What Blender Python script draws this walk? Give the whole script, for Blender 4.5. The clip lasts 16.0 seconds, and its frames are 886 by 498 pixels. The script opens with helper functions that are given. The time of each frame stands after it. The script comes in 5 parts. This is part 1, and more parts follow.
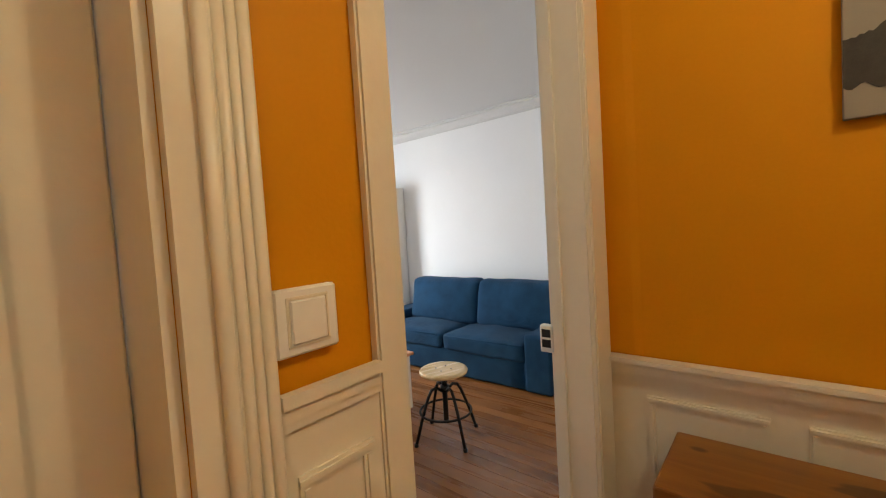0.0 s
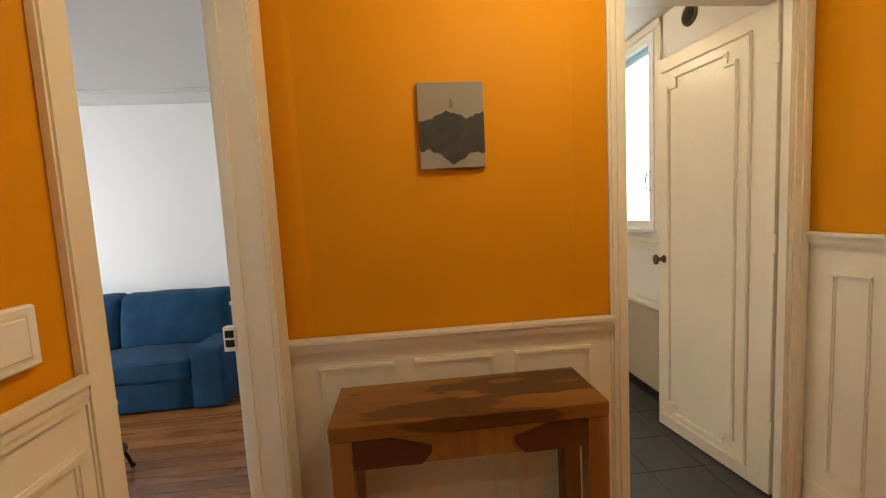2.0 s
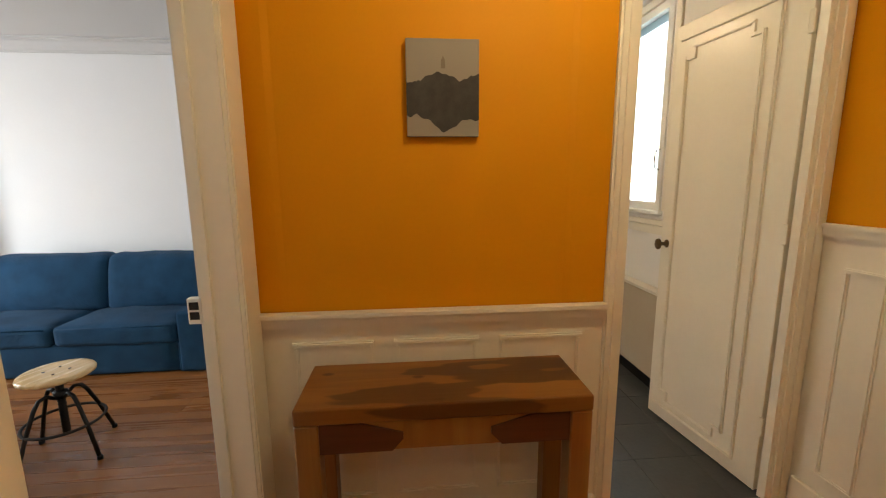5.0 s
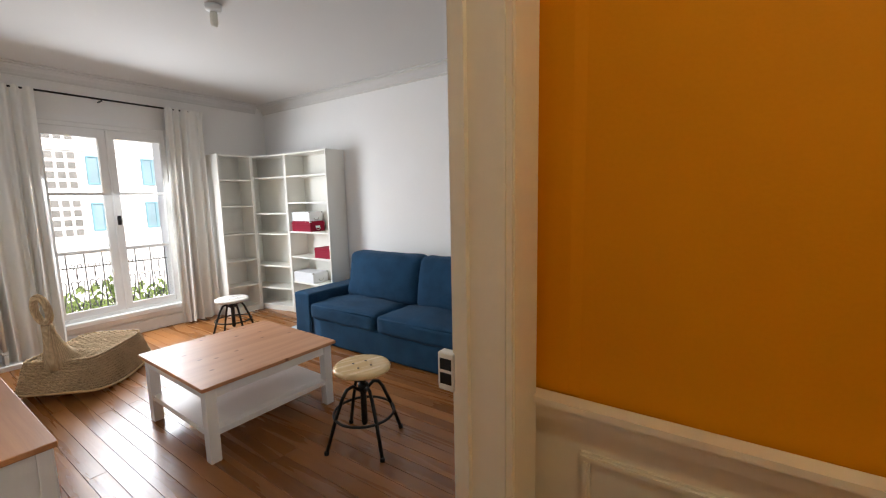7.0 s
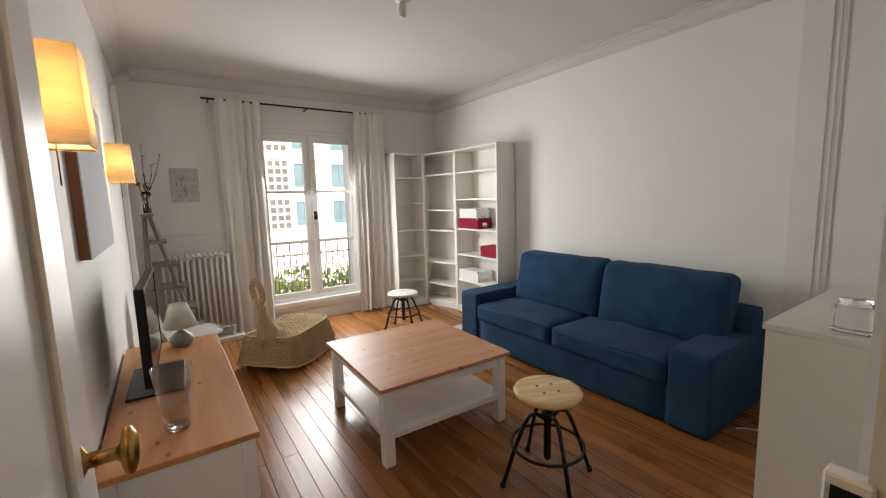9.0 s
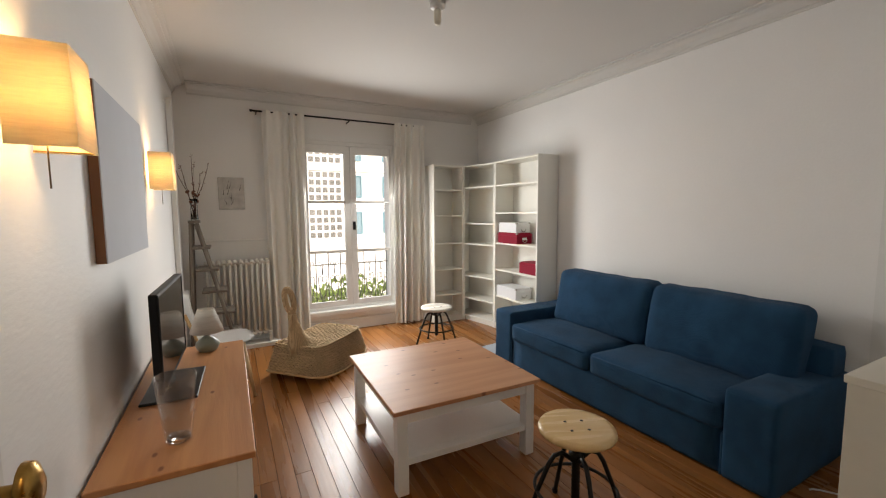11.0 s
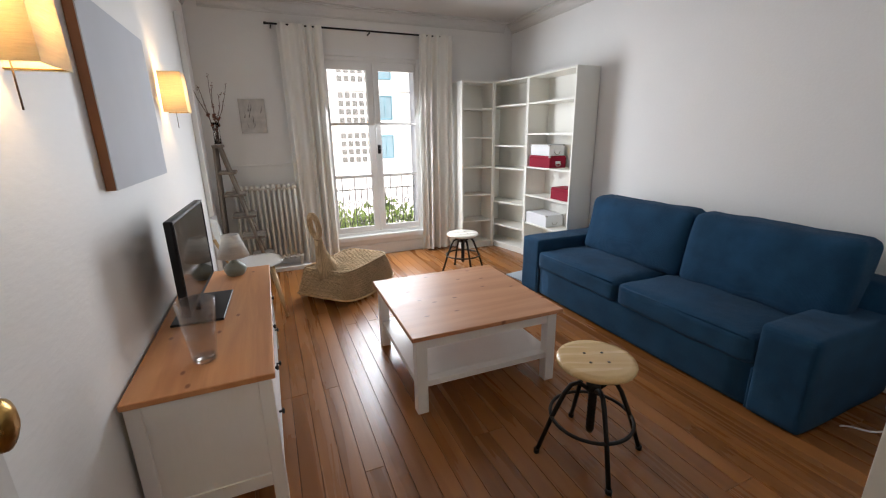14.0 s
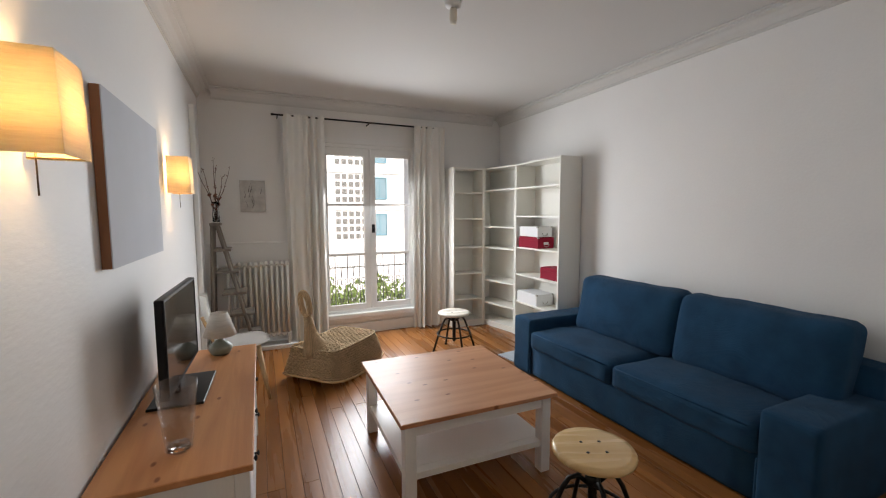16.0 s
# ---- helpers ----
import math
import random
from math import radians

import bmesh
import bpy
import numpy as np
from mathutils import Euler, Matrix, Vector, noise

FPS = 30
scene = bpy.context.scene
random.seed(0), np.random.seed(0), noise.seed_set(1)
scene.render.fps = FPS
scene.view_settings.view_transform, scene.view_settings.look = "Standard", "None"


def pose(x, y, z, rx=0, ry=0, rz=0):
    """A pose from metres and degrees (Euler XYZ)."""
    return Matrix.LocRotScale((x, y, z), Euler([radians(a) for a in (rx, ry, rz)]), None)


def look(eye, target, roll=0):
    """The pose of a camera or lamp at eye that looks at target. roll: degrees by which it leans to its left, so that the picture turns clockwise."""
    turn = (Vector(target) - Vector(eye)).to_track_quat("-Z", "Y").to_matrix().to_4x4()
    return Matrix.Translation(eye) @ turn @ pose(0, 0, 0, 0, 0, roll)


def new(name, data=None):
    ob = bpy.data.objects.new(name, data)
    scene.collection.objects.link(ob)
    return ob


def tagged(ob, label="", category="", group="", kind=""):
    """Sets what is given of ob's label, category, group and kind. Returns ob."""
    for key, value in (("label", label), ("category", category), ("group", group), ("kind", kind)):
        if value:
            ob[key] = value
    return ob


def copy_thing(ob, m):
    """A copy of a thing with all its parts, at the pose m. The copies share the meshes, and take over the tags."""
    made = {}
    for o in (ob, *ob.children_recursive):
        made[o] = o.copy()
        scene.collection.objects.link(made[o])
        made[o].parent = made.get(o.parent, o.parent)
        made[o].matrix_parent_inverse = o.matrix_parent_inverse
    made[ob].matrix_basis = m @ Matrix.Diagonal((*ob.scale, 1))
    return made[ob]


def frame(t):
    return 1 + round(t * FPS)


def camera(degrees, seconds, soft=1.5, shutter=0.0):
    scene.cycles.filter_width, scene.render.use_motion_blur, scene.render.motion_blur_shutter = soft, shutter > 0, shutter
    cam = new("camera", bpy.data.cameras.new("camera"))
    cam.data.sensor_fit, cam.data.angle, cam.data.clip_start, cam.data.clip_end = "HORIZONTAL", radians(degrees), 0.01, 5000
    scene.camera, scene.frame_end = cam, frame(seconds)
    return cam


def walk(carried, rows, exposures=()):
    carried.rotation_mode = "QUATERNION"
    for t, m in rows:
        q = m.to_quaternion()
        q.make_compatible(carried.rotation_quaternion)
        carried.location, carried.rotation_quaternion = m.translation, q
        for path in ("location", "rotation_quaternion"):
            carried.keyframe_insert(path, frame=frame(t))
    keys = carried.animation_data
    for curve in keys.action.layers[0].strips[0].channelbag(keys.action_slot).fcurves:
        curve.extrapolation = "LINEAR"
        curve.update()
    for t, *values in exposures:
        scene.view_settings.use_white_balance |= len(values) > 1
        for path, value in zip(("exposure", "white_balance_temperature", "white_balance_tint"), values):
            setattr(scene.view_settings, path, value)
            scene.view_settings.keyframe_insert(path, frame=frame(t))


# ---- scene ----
cam = camera(94.8, 16.0, 1.15)
PATH = [
    (0, (0.126, 0.219, 1.44), (1.666, 1.492, 1.345), -3.5),
    (0.5, (0.023, 0.272, 1.463), (1.874, 1.021, 1.358), -4.4),
    (1, (-0.053, 0.248, 1.475), (1.917, 0.573, 1.366), -4.6),
    (1.5, (-0.107, 0.223, 1.478), (1.889, 0.256, 1.354), -4.3),
    (2, (-0.131, 0.18, 1.472), (1.851, -0.009, 1.29), -3.0),
    (2.5, (-0.135, 0.152, 1.45), (1.811, -0.174, 1.122), -1.4),
    (3, (-0.131, 0.131, 1.425), (1.759, -0.25, 0.893), -0.1),
    (3.2, (-0.125, 0.13, 1.421), (1.737, -0.27, 0.809), 0.4),
    (5.5, (0.087, 0.094, 1.489), (2.08, 0.085, 1.321), -0.7),
    (6, (0.258, 0.1, 1.457), (2.219, 0.45, 1.283), -1.1),
    (6.5, (0.443, 0.188, 1.474), (2.299, 0.897, 1.243), -0.7),
    (7, (0.625, 0.313, 1.458), (2.256, 1.441, 1.2), -1.2),
    (7.5, (0.754, 0.449, 1.447), (2.093, 1.908, 1.167), -1.5),
    (8, (0.748, 0.59, 1.444), (1.954, 2.164, 1.181), -1.5),
    (8.5, (0.726, 0.684, 1.439), (1.883, 2.295, 1.183), -1.7),
    (11, (0.916, 0.77, 1.428), (1.84, 2.535, 1.247), -0.4),
    (11.5, (0.944, 0.807, 1.435), (1.805, 2.604, 1.268), -0.8),
    (12, (0.976, 0.815, 1.438), (1.792, 2.633, 1.276), -1.3),
    (12.5, (0.998, 0.815, 1.434), (1.782, 2.646, 1.253), -1.7),
    (13, (1.013, 0.809, 1.439), (1.774, 2.641, 1.183), -1.7),
    (13.5, (1.019, 0.82, 1.432), (1.771, 2.633, 1.048), -1.5),
    (14, (1.025, 0.834, 1.422), (1.77, 2.609, 0.882), -1.0),
    (14.5, (1.023, 0.836, 1.415), (1.763, 2.565, 0.735), -0.5),
    (15, (1.027, 0.833, 1.418), (1.777, 2.575, 0.784), -0.7),
    (15.5, (1.018, 0.824, 1.437), (1.803, 2.619, 1.039), -0.5),
    (16, (1.012, 0.812, 1.445), (1.827, 2.63, 1.273), -0.2),
]
walk(cam, [(t, look(eye, target, roll)) for t, eye, target, roll in PATH], [(0, 1.56, 6700, 11), (0.5, 1.72, 6700, 11), (1.5, 1.64, 6700, 11), (3, 1.93, 6850, 11), (5.5, 1.52, 6850, 11), (6.5, 1.38, 6800, 12), (7.5, 1.06, 6800, 14), (8.5, 0.94, 7250, 14), (11, 0.85, 7700, 14), (12.5, 0.76, 6900, 14), (14, 1.00, 6750, 14), (15, 1.17, 7000, 14), (15.5, 1.02, 7100, 14), (16, 0.80, 7000, 14)])

# ---- light ----
world = bpy.data.worlds.new("world")
scene.world = world
world.use_nodes = True
wn = world.node_tree.nodes
sky = wn.new("ShaderNodeTexSky")
sky.sky_type = "NISHITA"
sky.sun_disc = False
sky.sun_elevation = radians(48)
sky.sun_rotation = radians(200)
wn["Background"].inputs["Strength"].default_value = 0.15
world.node_tree.links.new(sky.outputs[0], wn["Background"].inputs[0])


def lamp(name, kind, m, energy, color=(1, 1, 1), size=0.1, size_y=None):
    data = bpy.data.lights.new(name, kind)
    data.energy, data.color = energy, color
    if kind == "SUN":
        data.angle = radians(size)
    elif kind == "AREA":
        data.shape, data.size, data.size_y = "RECTANGLE", size, size_y
    else:
        data.shadow_soft_size = size
    ob = new(name, data)
    ob.matrix_world = m
    return ob


lamp("sun", "SUN", look((6, -10, 14), (0, 10, 0)), 5.0, (1, 0.95, 0.88), 0.5)
for z, low, power in ((0.66, 0.45, 5.5), (1.28, 1.1, 14.5), (1.88, 1.55, 14.5)):
    lamp("window_skylight", "AREA", look((2.22, 5.50, z), (2.50, 2.6, z - low)), power, (0.82, 0.91, 1.0), 0.96, 0.52)
lamp("wall_lamp_glow", "POINT", pose(0.562, 2.10, 1.70), 2.5, (1, 0.66, 0.36), 0.03)
lamp("wall_lamp_glow", "POINT", pose(0.562, 3.97, 1.70), 2.5, (1, 0.66, 0.36), 0.03)
lamp("hall_lamp_glow", "POINT", pose(0.75, -0.40, 2.46), 6.4, (1, 0.865, 0.545), 0.06)
# unseen second hall source, added as fill for the west end
lamp("hall_lamp_glow", "POINT", pose(-0.75, -0.55, 2.46), 4.3, (1, 0.865, 0.545), 0.06)
# fill with no known source, added to brighten the open kitchen door
lamp("kitchen_glow", "POINT", pose(2.7, -0.6, 2.5), 5.5, (1, 0.80, 0.50), 0.06)


# ---- materials ----
def nodes_of(name):
    m = bpy.data.materials.new(name)
    m.use_nodes = True
    return m, m.node_tree.nodes, m.node_tree.links, m.node_tree.nodes["Principled BSDF"]


def mat(name, col, rough=0.5, metal=0.0, var=0.08, scale=3.0, bump=0.05, bscale=80.0, spec=0.5, stretch=(1, 1, 1)):
    """A surface with variation at two scales: broad tone and fine relief."""
    m, n, l, b = nodes_of(name)
    tc = n.new("ShaderNodeTexCoord")
    mp = n.new("ShaderNodeMapping")
    mp.inputs["Scale"].default_value = stretch
    l.new(tc.outputs["Object"], mp.inputs[0])
    broad = n.new("ShaderNodeTexNoise")
    broad.inputs["Scale"].default_value, broad.inputs["Detail"].default_value = scale, 5
    fine = n.new("ShaderNodeTexNoise")
    fine.inputs["Scale"].default_value, fine.inputs["Detail"].default_value = bscale, 4
    l.new(mp.outputs[0], broad.inputs["Vector"])
    l.new(mp.outputs[0], fine.inputs["Vector"])
    add = n.new("ShaderNodeMath")
    add.operation = "MULTIPLY_ADD"
    add.inputs[1].default_value = 0.35
    l.new(fine.outputs["Fac"], add.inputs[0])
    l.new(broad.outputs["Fac"], add.inputs[2])
    mix = n.new("ShaderNodeMix")
    mix.data_type = "RGBA"
    mix.inputs[6].default_value = (*[c * (1 - 2 * var) for c in col], 1)
    mix.inputs[7].default_value = (*[min(1, c * (1 + 1.2 * var)) for c in col], 1)
    l.new(add.outputs[0], mix.inputs[0])
    l.new(mix.outputs[2], b.inputs["Base Color"])
    rr = n.new("ShaderNodeMapRange")
    rr.inputs["To Min"].default_value, rr.inputs["To Max"].default_value = max(0, rough - 0.08), min(1, rough + 0.08)
    l.new(broad.outputs["Fac"], rr.inputs[0])
    l.new(rr.outputs[0], b.inputs["Roughness"])
    b.inputs["Metallic"].default_value = metal
    b.inputs["Specular IOR Level"].default_value = spec
    if bump:
        bp = n.new("ShaderNodeBump")
        bp.inputs["Strength"].default_value, bp.inputs["Distance"].default_value = bump, 0.01
        l.new(fine.outputs["Fac"], bp.inputs["Height"])
        l.new(bp.outputs[0], b.inputs["Normal"])
    return m


def wood(name, light, dark, axis="y", rough=0.35, grain=22.0, knots=0.0, spread=0.25, patch=0.0, knot_scale=2.4):
    """Wood whose grain runs along one axis; pieces differ by their random number."""
    m, n, l, b = nodes_of(name)
    tc = n.new("ShaderNodeTexCoord")
    info = n.new("ShaderNodeObjectInfo")
    off = n.new("ShaderNodeVectorMath")
    off.operation = "MULTIPLY_ADD"
    off.inputs[1].default_value = (13.7, 7.3, 5.1)
    rv = n.new("ShaderNodeCombineXYZ")
    for i in range(3):
        l.new(info.outputs["Random"], rv.inputs[i])
    l.new(rv.outputs[0], off.inputs[0])
    l.new(tc.outputs["Object"], off.inputs[2])
    mp = n.new("ShaderNodeMapping")
    s = [1.0, 1.0, 1.0]
    s["xyz".index(axis)] = 0.07
    mp.inputs["Scale"].default_value = s
    l.new(off.outputs[0], mp.inputs[0])
    g = n.new("ShaderNodeTexNoise")
    g.inputs["Scale"].default_value, g.inputs["Detail"].default_value, g.inputs["Distortion"].default_value = grain, 6, 0.6
    l.new(mp.outputs[0], g.inputs["Vector"])
    g2 = n.new("ShaderNodeTexNoise")
    g2.inputs["Scale"].default_value, g2.inputs["Detail"].default_value = grain * 7, 3
    l.new(mp.outputs[0], g2.inputs["Vector"])
    ramp = n.new("ShaderNodeValToRGB")
    ramp.color_ramp.elements[0].position, ramp.color_ramp.elements[0].color = 0.36, (*dark, 1)
    ramp.color_ramp.elements[1].position, ramp.color_ramp.elements[1].color = 0.62, (*light, 1)
    l.new(g.outputs["Fac"], ramp.inputs[0])
    out = ramp.outputs[0]

    def blend(fac, colour, last):
        mx = n.new("ShaderNodeMix")
        mx.data_type = "RGBA"
        l.new(fac, mx.inputs[0])
        l.new(last, mx.inputs[6])
        mx.inputs[7].default_value = (*colour, 1)
        return mx.outputs[2]

    if knots:
        mk = n.new("ShaderNodeMapping")
        s = [1.0, 1.0, 1.0]
        s["xyz".index(axis)] = 0.55
        mk.inputs["Scale"].default_value = s
        l.new(off.outputs[0], mk.inputs[0])
        v = n.new("ShaderNodeTexVoronoi")
        v.voronoi_dimensions = "2D"
        v.inputs["Scale"].default_value = knot_scale
        l.new(mk.outputs[0], v.inputs["Vector"])
        kr = n.new("ShaderNodeMapRange")
        kr.inputs["From Min"].default_value, kr.inputs["From Max"].default_value = knots, knots * 0.45
        l.new(v.outputs["Distance"], kr.inputs[0])
        out = blend(kr.outputs[0], [dark[0] * 0.5, dark[1] * 0.38, dark[2] * 0.3], out)
    if patch:
        mk = n.new("ShaderNodeMapping")
        s = [1.0, 1.0, 1.0]
        s["xyz".index(axis)] = 0.22
        mk.inputs["Scale"].default_value = s
        l.new(off.outputs[0], mk.inputs[0])
        pn = n.new("ShaderNodeTexNoise")
        pn.inputs["Scale"].default_value, pn.inputs["Detail"].default_value = 10, 2
        l.new(mk.outputs[0], pn.inputs["Vector"])
        pr = n.new("ShaderNodeMapRange")
        pr.inputs["From Min"].default_value, pr.inputs["From Max"].default_value = patch, patch + 0.03
        pr.inputs["To Max"].default_value = 0.85
        l.new(pn.outputs["Fac"], pr.inputs[0])
        out = blend(pr.outputs[0], [c * 0.4 for c in dark], out)
    hsv = n.new("ShaderNodeHueSaturation")
    vr = n.new("ShaderNodeMapRange")
    vr.inputs["To Min"].default_value, vr.inputs["To Max"].default_value = 1 - spread, 1 + spread
    l.new(info.outputs["Random"], vr.inputs[0])
    l.new(vr.outputs[0], hsv.inputs["Value"])
    l.new(out, hsv.inputs["Color"])
    l.new(hsv.outputs[0], b.inputs["Base Color"])
    rr = n.new("ShaderNodeMapRange")
    rr.inputs["To Min"].default_value, rr.inputs["To Max"].default_value = max(0.03, rough - 0.1), rough + 0.12
    l.new(g.outputs["Fac"], rr.inputs[0])
    l.new(rr.outputs[0], b.inputs["Roughness"])
    bp = n.new("ShaderNodeBump")
    bp.inputs["Strength"].default_value, bp.inputs["Distance"].default_value = 0.12, 0.004
    l.new(g2.outputs["Fac"], bp.inputs["Height"])
    l.new(bp.outputs[0], b.inputs["Normal"])
    return m


def weave(name, col, rows, rough=0.9, strength=0.5, var=0.25, deep=0.004, gap_shade=0.0):
    """Cloth or rope work: crossed bands as relief, with a faint shift of tone."""
    m = mat(name, col, rough, 0, var, 6, 0, 260)
    n, l, b = m.node_tree.nodes, m.node_tree.links, m.node_tree.nodes["Principled BSDF"]
    tc = n.new("ShaderNodeTexCoord")
    heights = []
    for d in ("X", "Z"):
        w = n.new("ShaderNodeTexWave")
        w.bands_direction = d
        w.inputs["Scale"].default_value, w.inputs["Distortion"].default_value = rows, 1.2
        w.inputs["Detail"].default_value = 1
        l.new(tc.outputs["Object"], w.inputs["Vector"])
        heights.append(w.outputs["Fac"])
    mx = n.new("ShaderNodeMath")
    mx.operation = "MULTIPLY"
    l.new(heights[0], mx.inputs[0])
    l.new(heights[1], mx.inputs[1])
    bp = n.new("ShaderNodeBump")
    bp.inputs["Strength"].default_value, bp.inputs["Distance"].default_value = strength, deep
    creases = n.new("ShaderNodeTexNoise")
    creases.inputs["Scale"].default_value, creases.inputs["Detail"].default_value = 26, 6
    l.new(tc.outputs["Object"], creases.inputs["Vector"])
    both = n.new("ShaderNodeMath")
    both.operation = "MULTIPLY_ADD"
    both.inputs[1].default_value = 1.6
    l.new(creases.outputs["Fac"], both.inputs[0])
    l.new(mx.outputs[0], both.inputs[2])
    l.new(both.outputs[0], bp.inputs["Height"])
    l.new(bp.outputs[0], b.inputs["Normal"])
    if gap_shade:
        # shade between the strands, put into the colour of the weave's hollows
        old = n.new("ShaderNodeMix")
        old.data_type = "RGBA"
        band = n.new("ShaderNodeMapRange")
        band.inputs["From Min"].default_value, band.inputs["From Max"].default_value = 0.05, 0.35
        band.inputs["To Min"].default_value, band.inputs["To Max"].default_value = gap_shade, 0.0
        l.new(mx.outputs[0], band.inputs[0])
        l.new(band.outputs[0], old.inputs[0])
        l.new(b.inputs["Base Color"].links[0].from_socket, old.inputs[6])
        old.inputs[7].default_value = (col[0] * 0.36, col[1] * 0.30, col[2] * 0.24, 1)
        l.new(old.outputs[2], b.inputs["Base Color"])
    b.inputs["Sheen Weight"].default_value = 0.04
    b.inputs["Specular IOR Level"].default_value = 0.15
    return m


def glass(name, col=(1, 1, 1), rough=0.0):
    m, n, l, b = nodes_of(name)
    b.inputs["Base Color"].default_value = (*col, 1)
    b.inputs["Transmission Weight"].default_value = 1
    b.inputs["Roughness"].default_value = rough
    b.inputs["IOR"].default_value = 1.45
    return m


def pane_glass(name, gloss=0.25, edge=0.12):
    """A thin clear pane: straight through, with a slight gloss."""
    m, n, l, b = nodes_of(name)
    tr = n.new("ShaderNodeBsdfTransparent")
    tr.inputs["Color"].default_value = (*([1 - 0.1 * gloss] * 3), 1)
    gl = n.new("ShaderNodeBsdfGlossy")
    gl.inputs["Roughness"].default_value = 0.02
    mx = n.new("ShaderNodeMixShader")
    fr = n.new("ShaderNodeLayerWeight")
    fr.inputs["Blend"].default_value = edge
    k = n.new("ShaderNodeMath")
    k.operation, k.use_clamp = "MULTIPLY_ADD", True
    k.inputs[1].default_value, k.inputs[2].default_value = gloss, 0.03
    l.new(fr.outputs["Facing"], k.inputs[0])
    l.new(k.outputs[0], mx.inputs[0])
    l.new(tr.outputs[0], mx.inputs[1])
    l.new(gl.outputs[0], mx.inputs[2])
    l.new(mx.outputs[0], n["Material Output"].inputs[0])
    return m


def shade_cloth(name, col, thin=0.6, stretch=(0.3, 0.3, 3)):
    """Cloth that lets light through, with fine horizontal slubs."""
    m = mat(name, col, 0.9, 0, 0.34 if stretch[2] > 1 else 0.03, 5, 0.25 if stretch[2] > 1 else 0.1, 60, stretch=stretch)
    n, l, b = m.node_tree.nodes, m.node_tree.links, m.node_tree.nodes["Principled BSDF"]
    tl = n.new("ShaderNodeBsdfTranslucent")
    tl.inputs["Color"].default_value = (*col, 1)
    mx = n.new("ShaderNodeMixShader")
    mx.inputs[0].default_value = thin
    l.new(b.outputs[0], mx.inputs[1])
    l.new(tl.outputs[0], mx.inputs[2])
    l.new(mx.outputs[0], n["Material Output"].inputs[0])
    return m


WALL = mat("painted_plaster", (0.79, 0.775, 0.75), 0.75, 0, 0.03, 1.5, 0.06, 90)
WALL_E = mat("white_wall_paint", (0.85, 0.845, 0.83), 0.7, 0, 0.03, 1.5, 0.08, 70)
WALL_TEX = mat("textured_wallpaper", (0.85, 0.85, 0.84), 0.55, 0, 0.03, 1.2, 0.10, 42, stretch=(1, 0.45, 1.3))
ORANGE = mat("orange_paint", (0.62, 0.255, 0.002), 0.65, 0, 0.05, 1.6, 0.05, 120, 0.22)
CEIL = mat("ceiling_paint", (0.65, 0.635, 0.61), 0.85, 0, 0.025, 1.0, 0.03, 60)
CREAM = mat("cream_gloss_paint", (0.74, 0.70, 0.60), 0.32, 0, 0.05, 3, 0.05, 40)
WHITE = mat("white_gloss_paint", (0.78, 0.78, 0.76), 0.35, 0, 0.04, 3, 0.04, 40)
WHITE_LAM = mat("white_laminate", (0.86, 0.845, 0.78), 0.4, 0, 0.03, 2, 0.02, 120)
FURN = mat("white_stain_paint", (0.82, 0.815, 0.80), 0.4, 0, 0.04, 4, 0.05, 90, stretch=(1, 1, 0.2))
FLOOR = wood("oak_floor", (0.32, 0.125, 0.034), (0.205, 0.074, 0.018), "y", 0.27, 9, 0, 0.13)
GAP = mat("dark_joint", (0.035, 0.018, 0.01), 0.9)
HALLFLOOR = wood("waxed_floor", (0.40, 0.165, 0.042), (0.28, 0.105, 0.026), "y", 0.2, 13, 0, 0.14)
PINE = wood("oiled_pine", (0.60, 0.29, 0.125), (0.48, 0.205, 0.08), "y", 0.45, 14, 0.055, 0.05, knot_scale=5.0)
PINE_X = wood("oiled_pine_board", (0.56, 0.285, 0.155), (0.47, 0.215, 0.105), "x", 0.43, 14, 0.055, 0.05, knot_scale=5.2)
BIRCH = wood("pale_pine", (0.74, 0.53, 0.27), (0.62, 0.39, 0.17), "x", 0.24, 16, 0, 0.06)
# pale pine whitened by window glare, painted into the far stool's seat
BIRCH_GLARE = wood("pine_with_glare", (0.74, 0.71, 0.64), (0.66, 0.62, 0.54), "x", 0.26, 16, 0, 0.06)
CONSOLE = wood("sheesham", (0.26, 0.118, 0.022), (0.165, 0.062, 0.012), "y", 0.36, 10, 0.075, 0.05, 0.545, 5.2)
CONSOLE_DARK = wood("sheesham_dark", (0.085, 0.028, 0.010), (0.045, 0.015, 0.006), "y", 0.35, 12, 0, 0.15)
CONSOLE_LEG = wood("sheesham_leg", (0.32, 0.16, 0.038), (0.22, 0.085, 0.02), "z", 0.35, 10, 0, 0.12)
GREYWOOD = wood("weathered_wood", (0.22, 0.18, 0.14), (0.12, 0.095, 0.075), "z", 0.7, 18, 0, 0.15)
ASH = wood("ash_legs", (0.62, 0.42, 0.22), (0.5, 0.32, 0.15), "z", 0.45, 14, 0, 0.05)
EDGEWOOD = wood("canvas_side", (0.30, 0.13, 0.06), (0.2, 0.08, 0.035), "z", 0.5, 8, 0, 0.05)
BLUE = weave("blue_cotton", (0.0135, 0.056, 0.114), 95, 0.95, 0.45, 0.36)
ROPE = weave("banana_fibre", (0.74, 0.53, 0.32), 34, 0.85, 0.9, 0.32, 0.010, 0.5)
STEEL = mat("black_steel", (0.022, 0.02, 0.018), 0.42, 0.7, 0.2, 9, 0.05, 60)
BLACK = mat("black_plastic", (0.012, 0.012, 0.013), 0.4, 0, 0.1, 5, 0.02, 90, 0.2)
SCREEN = mat("dark_screen", (0.006, 0.006, 0.007), 0.08, 0, 0.02, 1, 0, 20)
